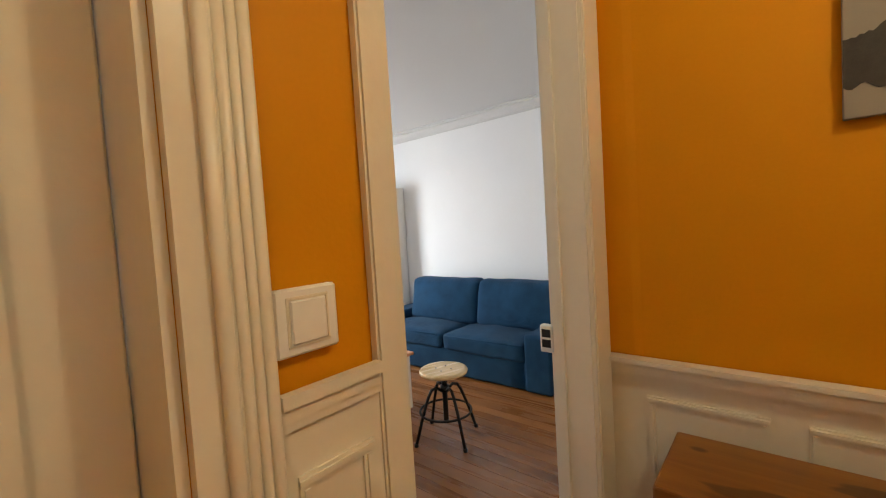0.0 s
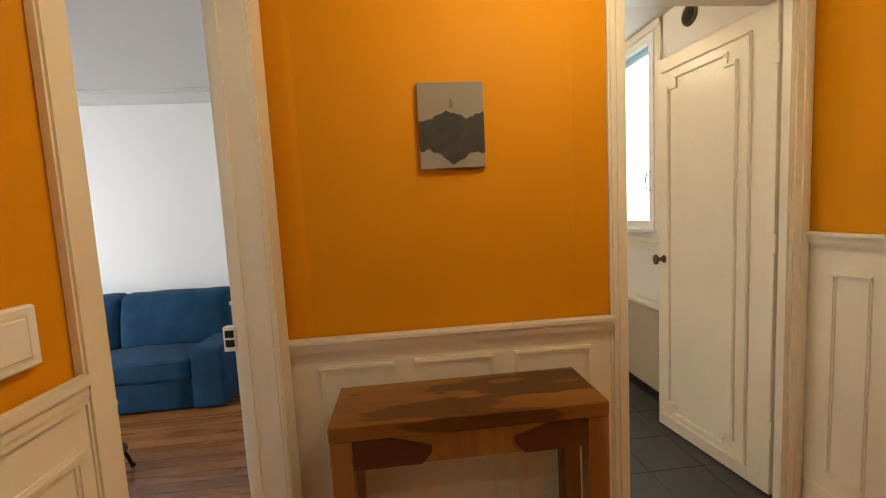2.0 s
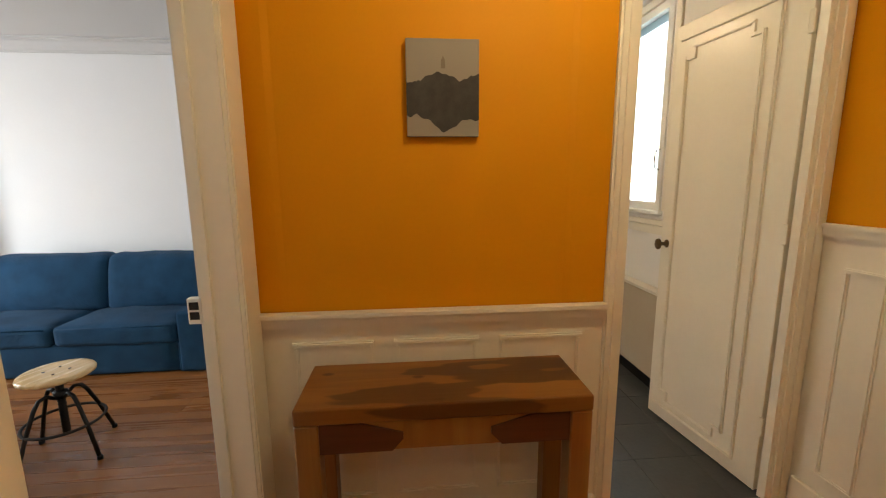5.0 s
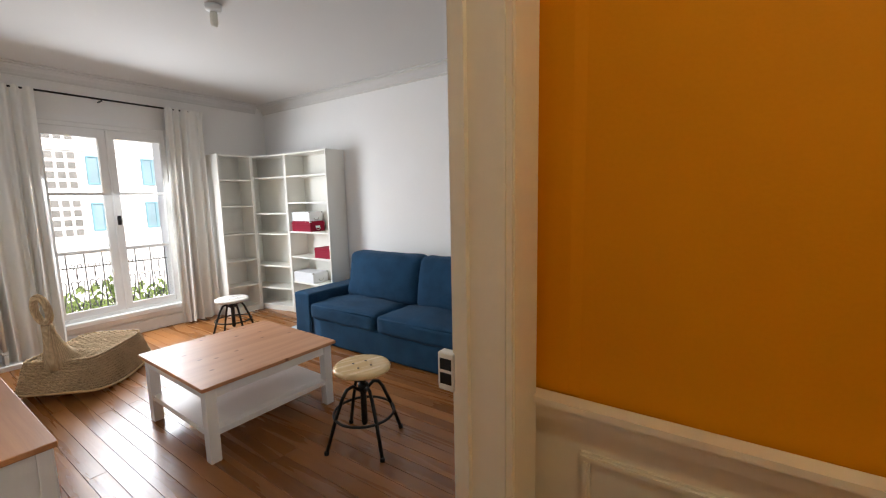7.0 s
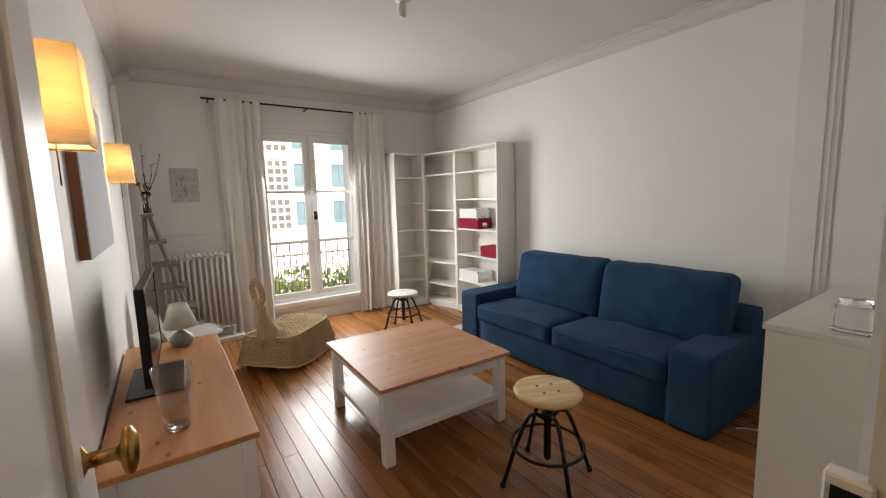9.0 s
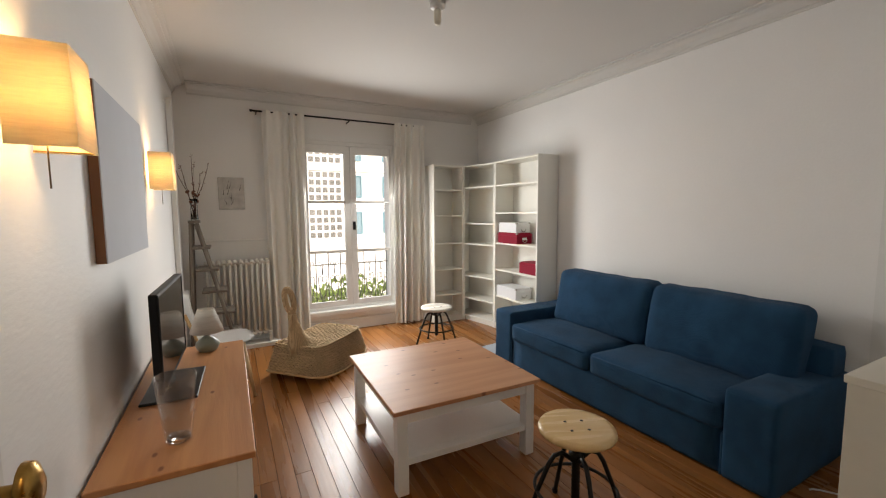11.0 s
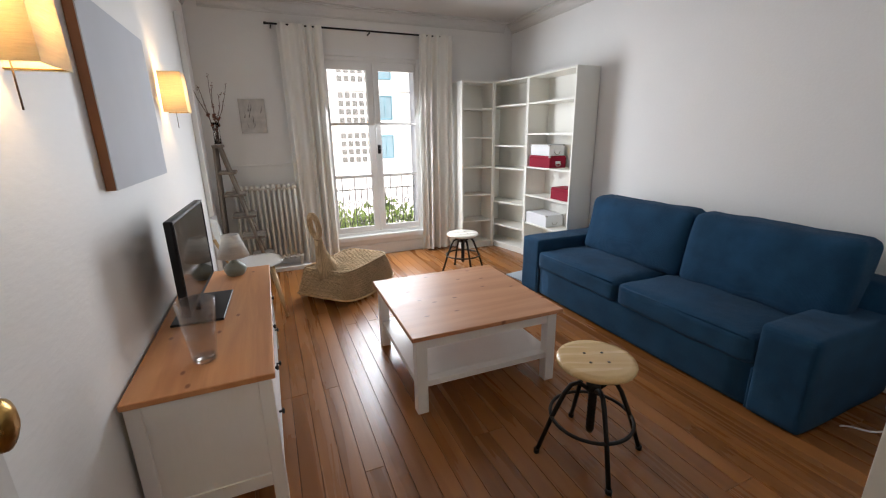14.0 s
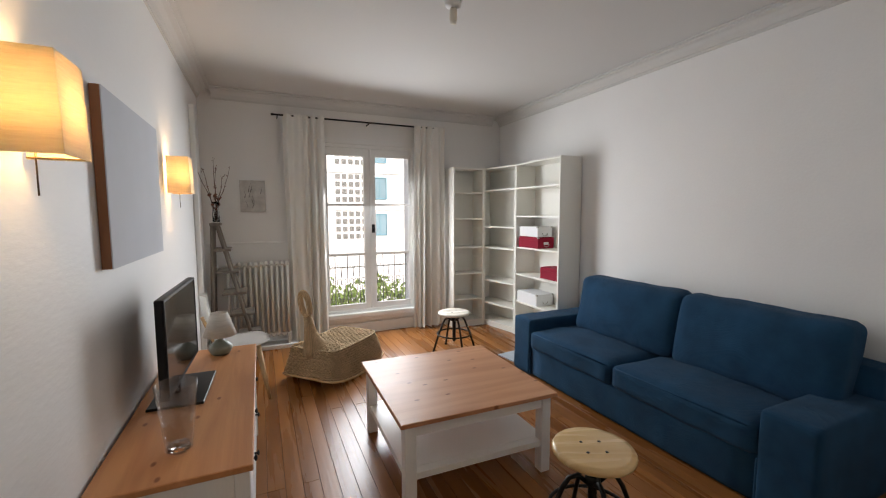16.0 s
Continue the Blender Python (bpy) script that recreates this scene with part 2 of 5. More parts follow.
BRASS = mat("aged_brass", (0.45, 0.27, 0.08), 0.3, 1, 0.25, 30, 0.1, 120)
BRONZE = mat("dark_brass", (0.16, 0.11, 0.06), 0.4, 1, 0.25, 30, 0.1, 120)
CHROME = mat("chrome", (0.6, 0.6, 0.6), 0.2, 1, 0.05, 20, 0, 50)
WORN_METAL = mat("worn_aluminium", (0.22, 0.21, 0.195), 0.5, 0.8, 0.3, 25, 0.1, 90)
BEIGE = mat("beige_laminate", (0.47, 0.39, 0.28), 0.45, 0, 0.05, 3, 0.03, 60)
TILE = mat("slate_tile", (0.05, 0.053, 0.058), 0.45, 0, 0.3, 7, 0.15, 50)
GROUT = mat("tile_joint", (0.12, 0.12, 0.12), 0.9)
HOLDER = mat("dull_label_holder", (0.42, 0.41, 0.38), 0.5, 0, 0.1, 20, 0.02, 80)
RED = mat("red_card", (0.26, 0.004, 0.024), 0.6, 0, 0.08, 4, 0.05, 120, 0.2)
CARD = mat("white_card", (0.78, 0.79, 0.80), 0.6, 0, 0.03, 4, 0.03, 120)
CERAMIC = mat("sage_ceramic", (0.25, 0.28, 0.24), 0.3, 0, 0.08, 14, 0.02, 60)
LAMP_CLOTH = shade_cloth("amber_lamp_cloth", (0.86, 0.73, 0.55), 0.31)
CREAM_CLOTH = shade_cloth("cream_lamp_cloth", (0.82, 0.76, 0.68), 0.2)
CURTAIN = shade_cloth("white_curtain", (0.80, 0.78, 0.73), 0.06, (1, 1, 1))
GLASS = glass("clear_glass")
PANE = pane_glass("window_glass")
FROST = shade_cloth("frosted_glass", (0.52, 0.63, 0.68), 0.85)
VASE = pane_glass("thin_glass", 0.95, 0.13)
MIRROR = mat("mirror", (0.85, 0.85, 0.85), 0.02, 1, 0.01, 1, 0, 20)
# iron lightened: the bright haze outside the window is in its colour
IRON = mat("hazed_iron", (0.20, 0.195, 0.18), 0.6, 0.1, 0.2, 20, 0.1, 90)
RADPAINT = mat("radiator_enamel", (0.70, 0.67, 0.60), 0.35, 0, 0.04, 5, 0.03, 60)
FACADE = mat("pale_render", (0.80, 0.79, 0.77), 0.85, 0, 0.05, 0.6, 0.1, 20)
FACADE_GLASS = mat("facade_glass", (0.16, 0.24, 0.28), 0.2, 0, 0.3, 0.8, 0.02, 9)
STAIR_GLASS = mat("dark_stair_glass", (0.13, 0.127, 0.12), 0.3, 0, 0.4, 1.2, 0.02, 9)
TEAL = mat("teal_frame", (0.10, 0.24, 0.30), 0.5)
LEAF = shade_cloth("foliage", (0.21, 0.28, 0.09), 0.5, (1, 1, 1))
BARK = mat("bark", (0.10, 0.07, 0.05), 0.9, 0, 0.3, 8, 0.4, 40)
ASPHALT = mat("street", (0.22, 0.21, 0.20), 0.9, 0, 0.2, 0.3, 0.2, 40)
TWIG = mat("dry_twig", (0.10, 0.055, 0.035), 0.8, 0, 0.3, 20, 0.2, 90)
BUD = mat("dried_blossom", (0.17, 0.06, 0.03), 0.8, 0, 0.4, 30, 0.2, 90)
SHELL = mat("white_shell", (0.75, 0.75, 0.73), 0.35, 0, 0.03, 3, 0.02, 80)
PRINT_GREY = mat("picture_grey", (0.25, 0.225, 0.19), 0.75, 0, 0.06, 6, 0.1, 300)
PRINT_DARK = mat("picture_dark", (0.034, 0.031, 0.028), 0.75, 0, 0.5, 22, 0.1, 300)


# ---- shapes ----
def box(bm, x0, y0, z0, x1, y1, z1):
    v = [bm.verts.new(p) for p in ((x0, y0, z0), (x1, y0, z0), (x1, y1, z0), (x0, y1, z0), (x0, y0, z1), (x1, y0, z1), (x1, y1, z1), (x0, y1, z1))]
    for f in ((3, 2, 1, 0), (4, 5, 6, 7), (0, 1, 5, 4), (1, 2, 6, 5), (2, 3, 7, 6), (3, 0, 4, 7)):
        bm.faces.new([v[i] for i in f])
    return v


def boxed(*dims, bevel=0.0, seg=1):
    bm = bmesh.new()
    box(bm, *dims)
    if bevel:
        bmesh.ops.bevel(bm, geom=bm.edges[:], offset=bevel, segments=seg, profile=0.5, affect="EDGES")
    return bm


def prism(points, z0, z1, plane="xy", bevel=0.0):
    """A closed outline drawn out between two heights along the third axis."""
    bm = bmesh.new()

    def at(p, h):
        return {"xy": (p[0], p[1], h), "xz": (p[0], h, p[1]), "yz": (h, p[0], p[1])}[plane]

    a = [bm.verts.new(at(p, z0)) for p in points]
    b = [bm.verts.new(at(p, z1)) for p in points]
    n = len(points)
    bm.faces.new(a[::-1])
    bm.faces.new(b)
    for i in range(n):
        bm.faces.new((a[i], a[(i + 1) % n], b[(i + 1) % n], b[i]))
    bmesh.ops.recalc_face_normals(bm, faces=bm.faces[:])
    if bevel:
        bmesh.ops.bevel(bm, geom=bm.edges[:], offset=bevel, segments=1, affect="EDGES")
    return bm


def tube(points, radius, sides=8, closed=False, bm=None, flat=1.0):
    """A round bar along a line of points; radius may be a list."""
    bm = bm or bmesh.new()
    pts = [Vector(p) for p in points]
    rings = []
    up = Vector((0.123, 0.271, 1)).normalized()
    for i, p in enumerate(pts):
        a = pts[i - 1] if (i or closed) else p
        c = pts[(i + 1) % len(pts)] if (i < len(pts) - 1 or closed) else p
        d = (c - a).normalized()
        s = d.cross(up)
        s = s.normalized() if s.length > 0.05 else d.cross(Vector((1, 0, 0))).normalized()
        w = s.cross(d)
        r = radius[i] if isinstance(radius, (list, tuple)) else radius
        rings.append([bm.verts.new(p + r * (math.cos(k * math.tau / sides) * s + flat * math.sin(k * math.tau / sides) * w)) for k in range(sides)])
    m = len(rings)
    for i in range(m if closed else m - 1):
        for k in range(sides):
            f = bm.faces.new((rings[i][k], rings[i][(k + 1) % sides], rings[(i + 1) % m][(k + 1) % sides], rings[(i + 1) % m][k]))
            f.smooth = True
    if not closed:
        bm.faces.new(rings[0])
        bm.faces.new(rings[-1][::-1])
    bmesh.ops.recalc_face_normals(bm, faces=bm.faces[:])
    return bm


def lathe(profile, at=(0, 0, 0), sides=32, axis="z", closed=False):
    """Turns an outline of (radius, height) about an axis."""
    bm = bmesh.new()
    rows = []
    for r, h in profile:
        row = []
        for k in range(sides):
            c, s = r * math.cos(k * math.tau / sides), r * math.sin(k * math.tau / sides)
            p = {"z": (c, s, h), "x": (h, c, s), "y": (c, h, s)}[axis]
            row.append(bm.verts.new(Vector(at) + Vector(p)))
        rows.append(row)
    n = len(rows)
    for i in range(n if closed else n - 1):
        for k in range(sides):
            f = bm.faces.new((rows[i][k], rows[i][(k + 1) % sides], rows[(i + 1) % n][(k + 1) % sides], rows[(i + 1) % n][k]))
            f.smooth = True
    if not closed:
        for row in (rows[0], rows[-1]):
            if len({tuple(v.co) for v in row}) == sides:
                bm.faces.new(row)
    bmesh.ops.remove_doubles(bm, verts=bm.verts[:], dist=1e-5)
    bmesh.ops.recalc_face_normals(bm, faces=bm.faces[:])
    return bm


def cushion(x0, y0, z0, x1, y1, z1, bevel=0.05, puff=0.03, amp=0.006, seed=0.0, cuts=10):
    """A stuffed block: rounded, bulged in the middle and slightly uneven."""
    bm = bmesh.new()
    box(bm, x0, y0, z0, x1, y1, z1)
    bmesh.ops.subdivide_edges(bm, edges=bm.edges[:], cuts=cuts, use_grid_fill=True)
    c = Vector(((x0 + x1) / 2, (y0 + y1) / 2, (z0 + z1) / 2))
    h = Vector(((x1 - x0) / 2, (y1 - y0) / 2, (z1 - z0) / 2))
    for v in bm.verts:
        d = v.co - c
        inner = Vector([max(-h[i] + bevel, min(h[i] - bevel, d[i])) for i in range(3)])
        off = d - inner
        p = inner + (off.normalized() * bevel if off.length > 1e-6 else off)
        u = [d[i] / h[i] for i in range(3)]
        k = min(range(3), key=lambda i: h[i])
        bulge = (1 - u[(k + 1) % 3] ** 2) * (1 - u[(k + 2) % 3] ** 2)
        p[k] += puff * bulge * (1 if d[k] > 0 else -1) * (abs(u[k]) > 0.98)
        w = noise.noise_vector((p + c) * 5 + Vector((seed, seed, seed)))
        v.co = c + p + w * amp
    for f in bm.faces:
        f.smooth = True
    return bm


def mesh_of(bm, name, material):
    me = bpy.data.meshes.new(name)
    bm.to_mesh(me)
    bm.free()
    me.materials.append(material)
    return me


def part(name, bm, material, parent=None, label=""):
    ob = new(name, mesh_of(bm, name, material))
    ob.parent = parent
    if label:
        ob["label"] = label
    return ob


def thing(name, label, category, at=(0, 0, 0), turn=0.0, group="", kind=""):
    ob = new(name)
    ob.matrix_world = pose(*at, 0, 0, turn)
    ob.empty_display_size = 0.1
    return tagged(ob, label, category, group, kind)


def solid(name, bm, material, label, category, kind="structure", group=""):
    return tagged(part(name, bm, material), label, category, group, kind)


def moulding(y0, z0, y1, z1, face, width=0.022, depth=0.012, axis="x", sign=-1):
    """A raised frame of moulding on a wall: rectangle in (y, z), or (x, z), on the plane face."""
    bm = bmesh.new()
    for a0, b0, a1, b1 in ((y0, z0, y1, z0 + width), (y0, z1 - width, y1, z1), (y0, z0 + width, y0 + width, z1 - width), (y1 - width, z0 + width, y1, z1 - width)):
        for step, d in ((0.0, depth * 0.55), (width * 0.28, depth)):
            p, q = sorted((face, face + sign * d))
            if axis == "x":
                box(bm, p, a0 + step * (a1 - a0 < 0.03), b0 + step * (b1 - b0 < 0.03), q, a1 - step * (a1 - a0 < 0.03), b1 - step * (b1 - b0 < 0.03))
            else:
                box(bm, a0 + step * (a1 - a0 < 0.03), p, b0 + step * (b1 - b0 < 0.03), a1 - step * (a1 - a0 < 0.03), q, b1 - step * (b1 - b0 < 0.03))
    return bm


def rail_profile(axis, face, sign, a0, a1, z, tall=0.06, out=1.0):
    """A dado rail: three stepped bands."""
    bm = bmesh.new()
    for dz0, dz1, d in ((0, 0.012, 0.018), (0.012, tall - 0.016, 0.028), (tall - 0.016, tall, 0.045)):
        p, q = sorted((face, face + sign * d * out))
        if axis == "x":
            box(bm, p, a0, z - tall + dz0, q, a1, z - tall + dz1)
        else:
            box(bm, a0, p, z - tall + dz0, a1, q, z - tall + dz1)
    return bm


def frame_of(x0, z0, x1, z1, w, y0, y1, bottom=True):
    """A rectangular frame in the xz plane, butted."""
    bm = bmesh.new()
    box(bm, x0, y0, z0, x0 + w, y1, z1)
    box(bm, x1 - w, y0, z0, x1, y1, z1)
    box(bm, x0 + w, y0, z1 - w, x1 - w, y1, z1)
    if bottom:
        box(bm, x0 + w, y0, z0, x1 - w, y1, z0 + w)
    return bm


# ---- setting ----
CH = 2.72          # ceiling height
EX, WX, NY, SY = 4.04, 0.475, 5.66, 0.80   # living room: east, west, north, south faces
HX, HY, HS = 1.535, 0.693, -1.64           # hall: east, north, south faces


def boxes(*dims):
    bm = bmesh.new()
    for d in dims:
        box(bm, *d)
    return bm


# floors: a dark bed under the boards
solid("floor_bed", boxes((WX - 0.2, 0.5, -0.10, EX + 0.2, NY + 0.2, -0.02), (-1.7, HS - 0.2, -0.10, 1.60, 0.5, -0.02)), GAP, "dark bed under the floor boards", "floor", "structure")
solid("floor_kitchen_bed", boxes((1.60, -1.75, -0.10, 5.0, 0.62, -0.012)), GROUT, "grey joints of the kitchen floor", "floor", "structure")

# living room walls
solid("wall_west", boxes((WX - 0.2, SY, 0, WX, NY, CH)), WALL_TEX, "pale grey textured wall beside the sideboard", "wall")
solid("wall_east", boxes((EX, SY, 0, EX + 0.2, NY, CH)), WALL_E, "white painted wall behind the sofa", "wall")
WX0, WX1, WZ0, WZ1 = 1.665, 2.775, 0.25, 2.26
solid("wall_north", boxes((WX - 0.2, NY, 0, WX0, NY + 0.35, CH), (WX1, NY, 0, EX + 0.2, NY + 0.35, CH), (WX0, NY, 0, WX1, NY + 0.35, WZ0), (WX0, NY, WZ1, WX1, NY + 0.35, CH)), WALL, "off-white wall round the window", "wall")
DX0, DX1, DH = 0.558, 1.368, 2.30
solid("wall_south", boxes((DX1, HY, 0, EX + 0.2, SY, CH), (WX - 0.2, HY, 0, DX0, SY, CH), (DX0, HY, DH, DX1, SY, CH)), WALL, "white wall with the doorway to the hall", "wall")
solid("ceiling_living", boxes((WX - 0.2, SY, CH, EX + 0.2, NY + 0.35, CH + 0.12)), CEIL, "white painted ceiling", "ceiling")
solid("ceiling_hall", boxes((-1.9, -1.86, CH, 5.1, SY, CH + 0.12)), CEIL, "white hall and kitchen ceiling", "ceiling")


def cornice(name, pts, inward):
    bm = bmesh.new()
    prof = [(0.0, -0.105), (0.012, -0.105), (0.013, -0.088), (0.022, -0.085), (0.034, -0.055), (0.06, -0.030), (0.092, -0.022), (0.094, -0.012), (0.125, -0.010), (0.125, 0.0), (0.0, 0.0)]
    (x0, y0), (x1, y1) = pts
    ends = []
    for x, y in pts:
        ends.append([bm.verts.new((x + inward[0] * d, y + inward[1] * d, CH - 0.001 + h)) for d, h in prof])
    n = len(prof)
    for i in range(n):
        bm.faces.new((ends[0][i], ends[0][(i + 1) % n], ends[1][(i + 1) % n], ends[1][i]))
    for e in ends:
        bm.faces.new(e)
    bmesh.ops.recalc_face_normals(bm, faces=bm.faces[:])
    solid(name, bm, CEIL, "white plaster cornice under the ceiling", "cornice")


cornice("trim_east", ((EX, SY), (EX, NY)), (-1, 0))
cornice("trim_west", ((WX, SY), (WX, NY)), (1, 0))
cornice("trim_north", ((WX + 0.126, NY), (EX - 0.126, NY)), (0, -1))
cornice("trim_south", ((WX + 0.126, SY), (EX - 0.126, SY)), (0, 1))
for nm, d in (("baseboard_west", (WX, 1.6, 0, WX + 0.016, NY, 0.13)), ("baseboard_east", (EX - 0.016, 1.68, 0, EX, NY, 0.13)), ("baseboard_north", (WX + 0.016, NY - 0.016, 0, EX - 0.016, NY, 0.13)), ("baseboard_south", (DX1 + 0.1, SY, 0, EX - 0.02, SY + 0.016, 0.13))):
    solid(nm, boxed(*d, bevel=0.004), WHITE, "white painted skirting board", "baseboard")
# white vertical casing of the heating pipe on the west wall
solid("trim_pipe", boxed(WX, 5.06, 0, WX + 0.045, 5.12, 2.42, bevel=0.006), WHITE, "white boxed pipe on the wall", "trim")
solid("trim_dado", boxed(WX + 0.02, NY - 0.012, 1.13, WX0 - 0.12, NY, 1.15, bevel=0.003), WALL, "faint ledge painted like the wall", "trim")

# hall walls
solid("wall_hall_east", boxes((HX, -0.76, 0, HX + 0.10, HY, CH), (HX, HS, 0, HX + 0.10, -1.58, CH), (HX, -1.58, 2.33, HX + 0.10, -0.76, CH)), ORANGE, "orange painted hall wall over white panelling", "wall")
D2X0, D2X1 = -0.55, 0.256
solid("wall_hall_north", boxes((D2X1, HY - 0.02, 0, DX0 - 0.001, HY - 0.001, CH), (DX1 + 0.001, HY - 0.02, 0, HX, HY - 0.001, CH), (DX0, HY - 0.02, DH, DX1, HY - 0.001, CH)), ORANGE, "orange painted hall wall beside the doorway", "wall")
solid("wall_hall_north_west", boxes((-1.7, HY - 0.02, 0, D2X0, HY + 0.15, CH), (D2X0, HY - 0.02, 2.33, D2X1 - 0.001, HY + 0.15, CH)), ORANGE, "orange painted wall over the closed door", "wall")
solid("wall_hall_south", boxes((-1.7, HS - 0.2, 0, 0.28, HS, CH), (1.12, HS - 0.2, 0, HX + 0.10, HS, CH), (0.28, HS - 0.2, 2.2, 1.12, HS, CH)), ORANGE, "orange painted wall beside the mirrored door", "wall")
solid("wall_hall_west", boxes((-1.9, HS - 0.2, 0, -1.7, HY + 0.15, CH)), ORANGE, "plain orange wall closing the hall", "wall")

# wainscot
def wainscot(name, d):
    return solid(name, boxes(d), CREAM, "cream painted wainscot with framed panels", "wainscot")


w = wainscot("wainscot_east", (HX - 0.012, -0.69, 0, HX, HY - 0.021, 0.95))
part("dado_rail", rail_profile("x", HX - 0.012, -1, -0.69, HY - 0.021, 0.992, 0.065), CREAM, w)
part("skirting", boxed(HX - 0.032, -0.69, 0, HX - 0.012, HY - 0.021, 0.115, bevel=0.004), CREAM, w)
for a, b in ((0.245, 0.555), (-0.175, 0.165), (-0.60, -0.26)):
    part("panel_moulding", moulding(a, 0.18, b, 0.868, HX - 0.012), CREAM, w)
w = wainscot("wainscot_north", (0.3505, HY - 0.030, 0, 0.4995, HY - 0.0205, 1.235))
part("dado_rail", rail_profile("y", HY - 0.030, -1, 0.3505, 0.4995, 1.262, 0.045, 0.3), CREAM, w)
part("panel_moulding", moulding(0.368, 0.2, 0.482, 1.158, HY - 0.030, axis="y", width=0.018, depth=0.006), CREAM, w)
w = wainscot("wainscot_south", (1.212, HS, 0, HX - 0.001, HS + 0.010, 1.25))
part("dado_rail", rail_profile("y", HS + 0.010, 1, 1.212, HX - 0.001, 1.30, 0.06, 0.9), CREAM, w)
part("skirting", boxed(1.212, HS + 0.010, 0, HX - 0.033, HS + 0.03, 0.15, bevel=0.004), CREAM, w)
part("panel_moulding", moulding(1.265, 0.22, 1.42, 1.13, HS + 0.010, axis="y", sign=1, width=0.02), CREAM, w)
# shallow raised strips at the ends of the orange wall
for nm, pts in (("trim_strip_north", ((HX, 0.565), (HX - 0.005, 0.592), (HX - 0.005, HY - 0.021), (HX, HY - 0.021))), ("trim_strip_south", ((HX, -0.69), (HX - 0.005, -0.69), (HX - 0.005, -0.545), (HX, -0.518)))):
    solid(nm, prism(pts, 0.993, CH), ORANGE, "shallow raised orange strip at the wall's end", "trim")

# kitchen shell
KY = -1.66
solid("wall_kitchen_south", boxes((1.635, KY - 0.2, 0, 2.69, KY, CH), (3.55, KY - 0.2, 0, 5.2, KY, CH), (2.69, KY - 0.2, 0, 3.55, KY, 1.27), (2.69, KY - 0.2, 2.66, 3.55, KY, CH)), WALL, "pale kitchen wall with a bright window", "wall")
solid("wall_kitchen_east", boxes((5.0, KY, 0, 5.1, HY, CH)), WALL, "pale kitchen wall", "wall")
solid("wall_kitchen_north", boxes((EX + 0.2, HY, 0, 5.1, SY, CH)), WALL, "kitchen wall", "wall")


# ---- doors and windows ----
def casing_sides(name, axis, face, sign, spans, h, mat_, label):
    bm = bmesh.new()
    for u0, u1 in spans:
        w = u1 - u0
        for f0, f1, d in ((0, 1, 0.014), (0.14, 0.86, 0.022), (0.3, 0.55, 0.03)):
            p, q = sorted((face, face + sign * d))
            if axis == "x":
                box(bm, p, u0 + f0 * w, 0, q, u0 + f1 * w, h)
            else:
                box(bm, u0 + f0 * w, p, 0, u0 + f1 * w, q, h)
    return solid(name, bm, mat_, label, "door frame")


HN = HY - 0.021
solid("door_frame_living", boxes((0.500, HN - 0.012, 0, DX0, HN, 2.36), (0.504, HN - 0.016, 0, DX0 - 0.008, HN - 0.012, 2.36), (DX1, HN - 0.012, 0, HX - 0.034, HN, 2.36), (DX1 + 0.008, HN - 0.016, 0, HX - 0.040, HN - 0.012, 2.36)), CREAM, "plain cream frame of the living room doorway", "door frame")
jamb = thing("door_jamb_living", "cream painted jamb lining of the doorway", "door frame", kind="structure")
part("head_lining", boxes((DX0, HN, DH, DX1, SY + 0.002, DH + 0.02)), CREAM, jamb)
for x0, x1, s0, s1, y1 in ((DX0, DX0 + 0.006, DX0 + 0.006, DX0 + 0.02, SY), (DX1 - 0.006, DX1, DX1 - 0.02, DX1 - 0.006, SY - 0.045)):
    part("side_lining", boxes((x0, HN, 0, x1, SY + 0.002, DH)), CREAM, jamb)
    part("door_stop", boxes((s0, HY + 0.095, 0, s1, y1, DH)), CREAM, jamb)
casing_sides("door_frame_living_inside", "y", SY - 0.012, 1, ((DX1 + 0.02, DX1 + 0.10),), 2.36, WHITE, "white frame of the doorway inside the living room")
cs = boxes((D2X1 + 0.005, HN - 0.016, 0, 0.350, HN, 2.36), (0.290, HN - 0.022, 0, 0.346, HN - 0.016, 2.36))
for x, rr in ((0.297, 0.008), (0.314, 0.006), (0.327, 0.0055), (0.340, 0.007)):
    tube([(x, HN - 0.022, 0.0), (x, HN - 0.022, 2.36)], rr, 10, bm=cs)
solid("door_frame_closed", cs, CREAM, "cream ribbed casing beside the light switch", "door frame")
solid("door_jamb_closed", boxes((D2X1 - 0.008, HN, 0, D2X1 + 0.004, HY + 0.15, 2.33)), CREAM, "cream painted reveal of the closed door", "door frame")

d = thing("door_1", "closed cream panelled door in the hall", "door", kind="structure")
part("leaf", boxed(D2X0, HY + 0.10, 0.005, D2X1 - 0.01, HY + 0.14, 2.325, bevel=0.003), CREAM, d)
part("panel_moulding", moulding(D2X0 + 0.1, 0.95, D2X1 - 0.10, 2.2, HY + 0.10, axis="y", width=0.03), CREAM, d)
part("panel_moulding", moulding(D2X0 + 0.1, 0.15, D2X1 - 0.10, 0.85, HY + 0.10, axis="y", width=0.03), CREAM, d)


def knob(parent, at, axis, sign, material, r=0.028):
    sx = 1 if sign > 0 else -1
    prof = [(0.018, 0), (0.018, sx * 0.006), (0.009, sx * 0.012), (0.008, sx * 0.045), (0.012, sx * 0.05), (r, sx * 0.056), (r * 0.96, sx * 0.066), (r * 0.5, sx * 0.074), (0.001, sx * 0.075)]
    bm = lathe(prof, (0, 0, 0), 20, axis)
    for v in bm.verts:
        v.co.z *= 1.35
        v.co += Vector(at)
    return part("knob", bm, material, parent, "oval brass door knob")


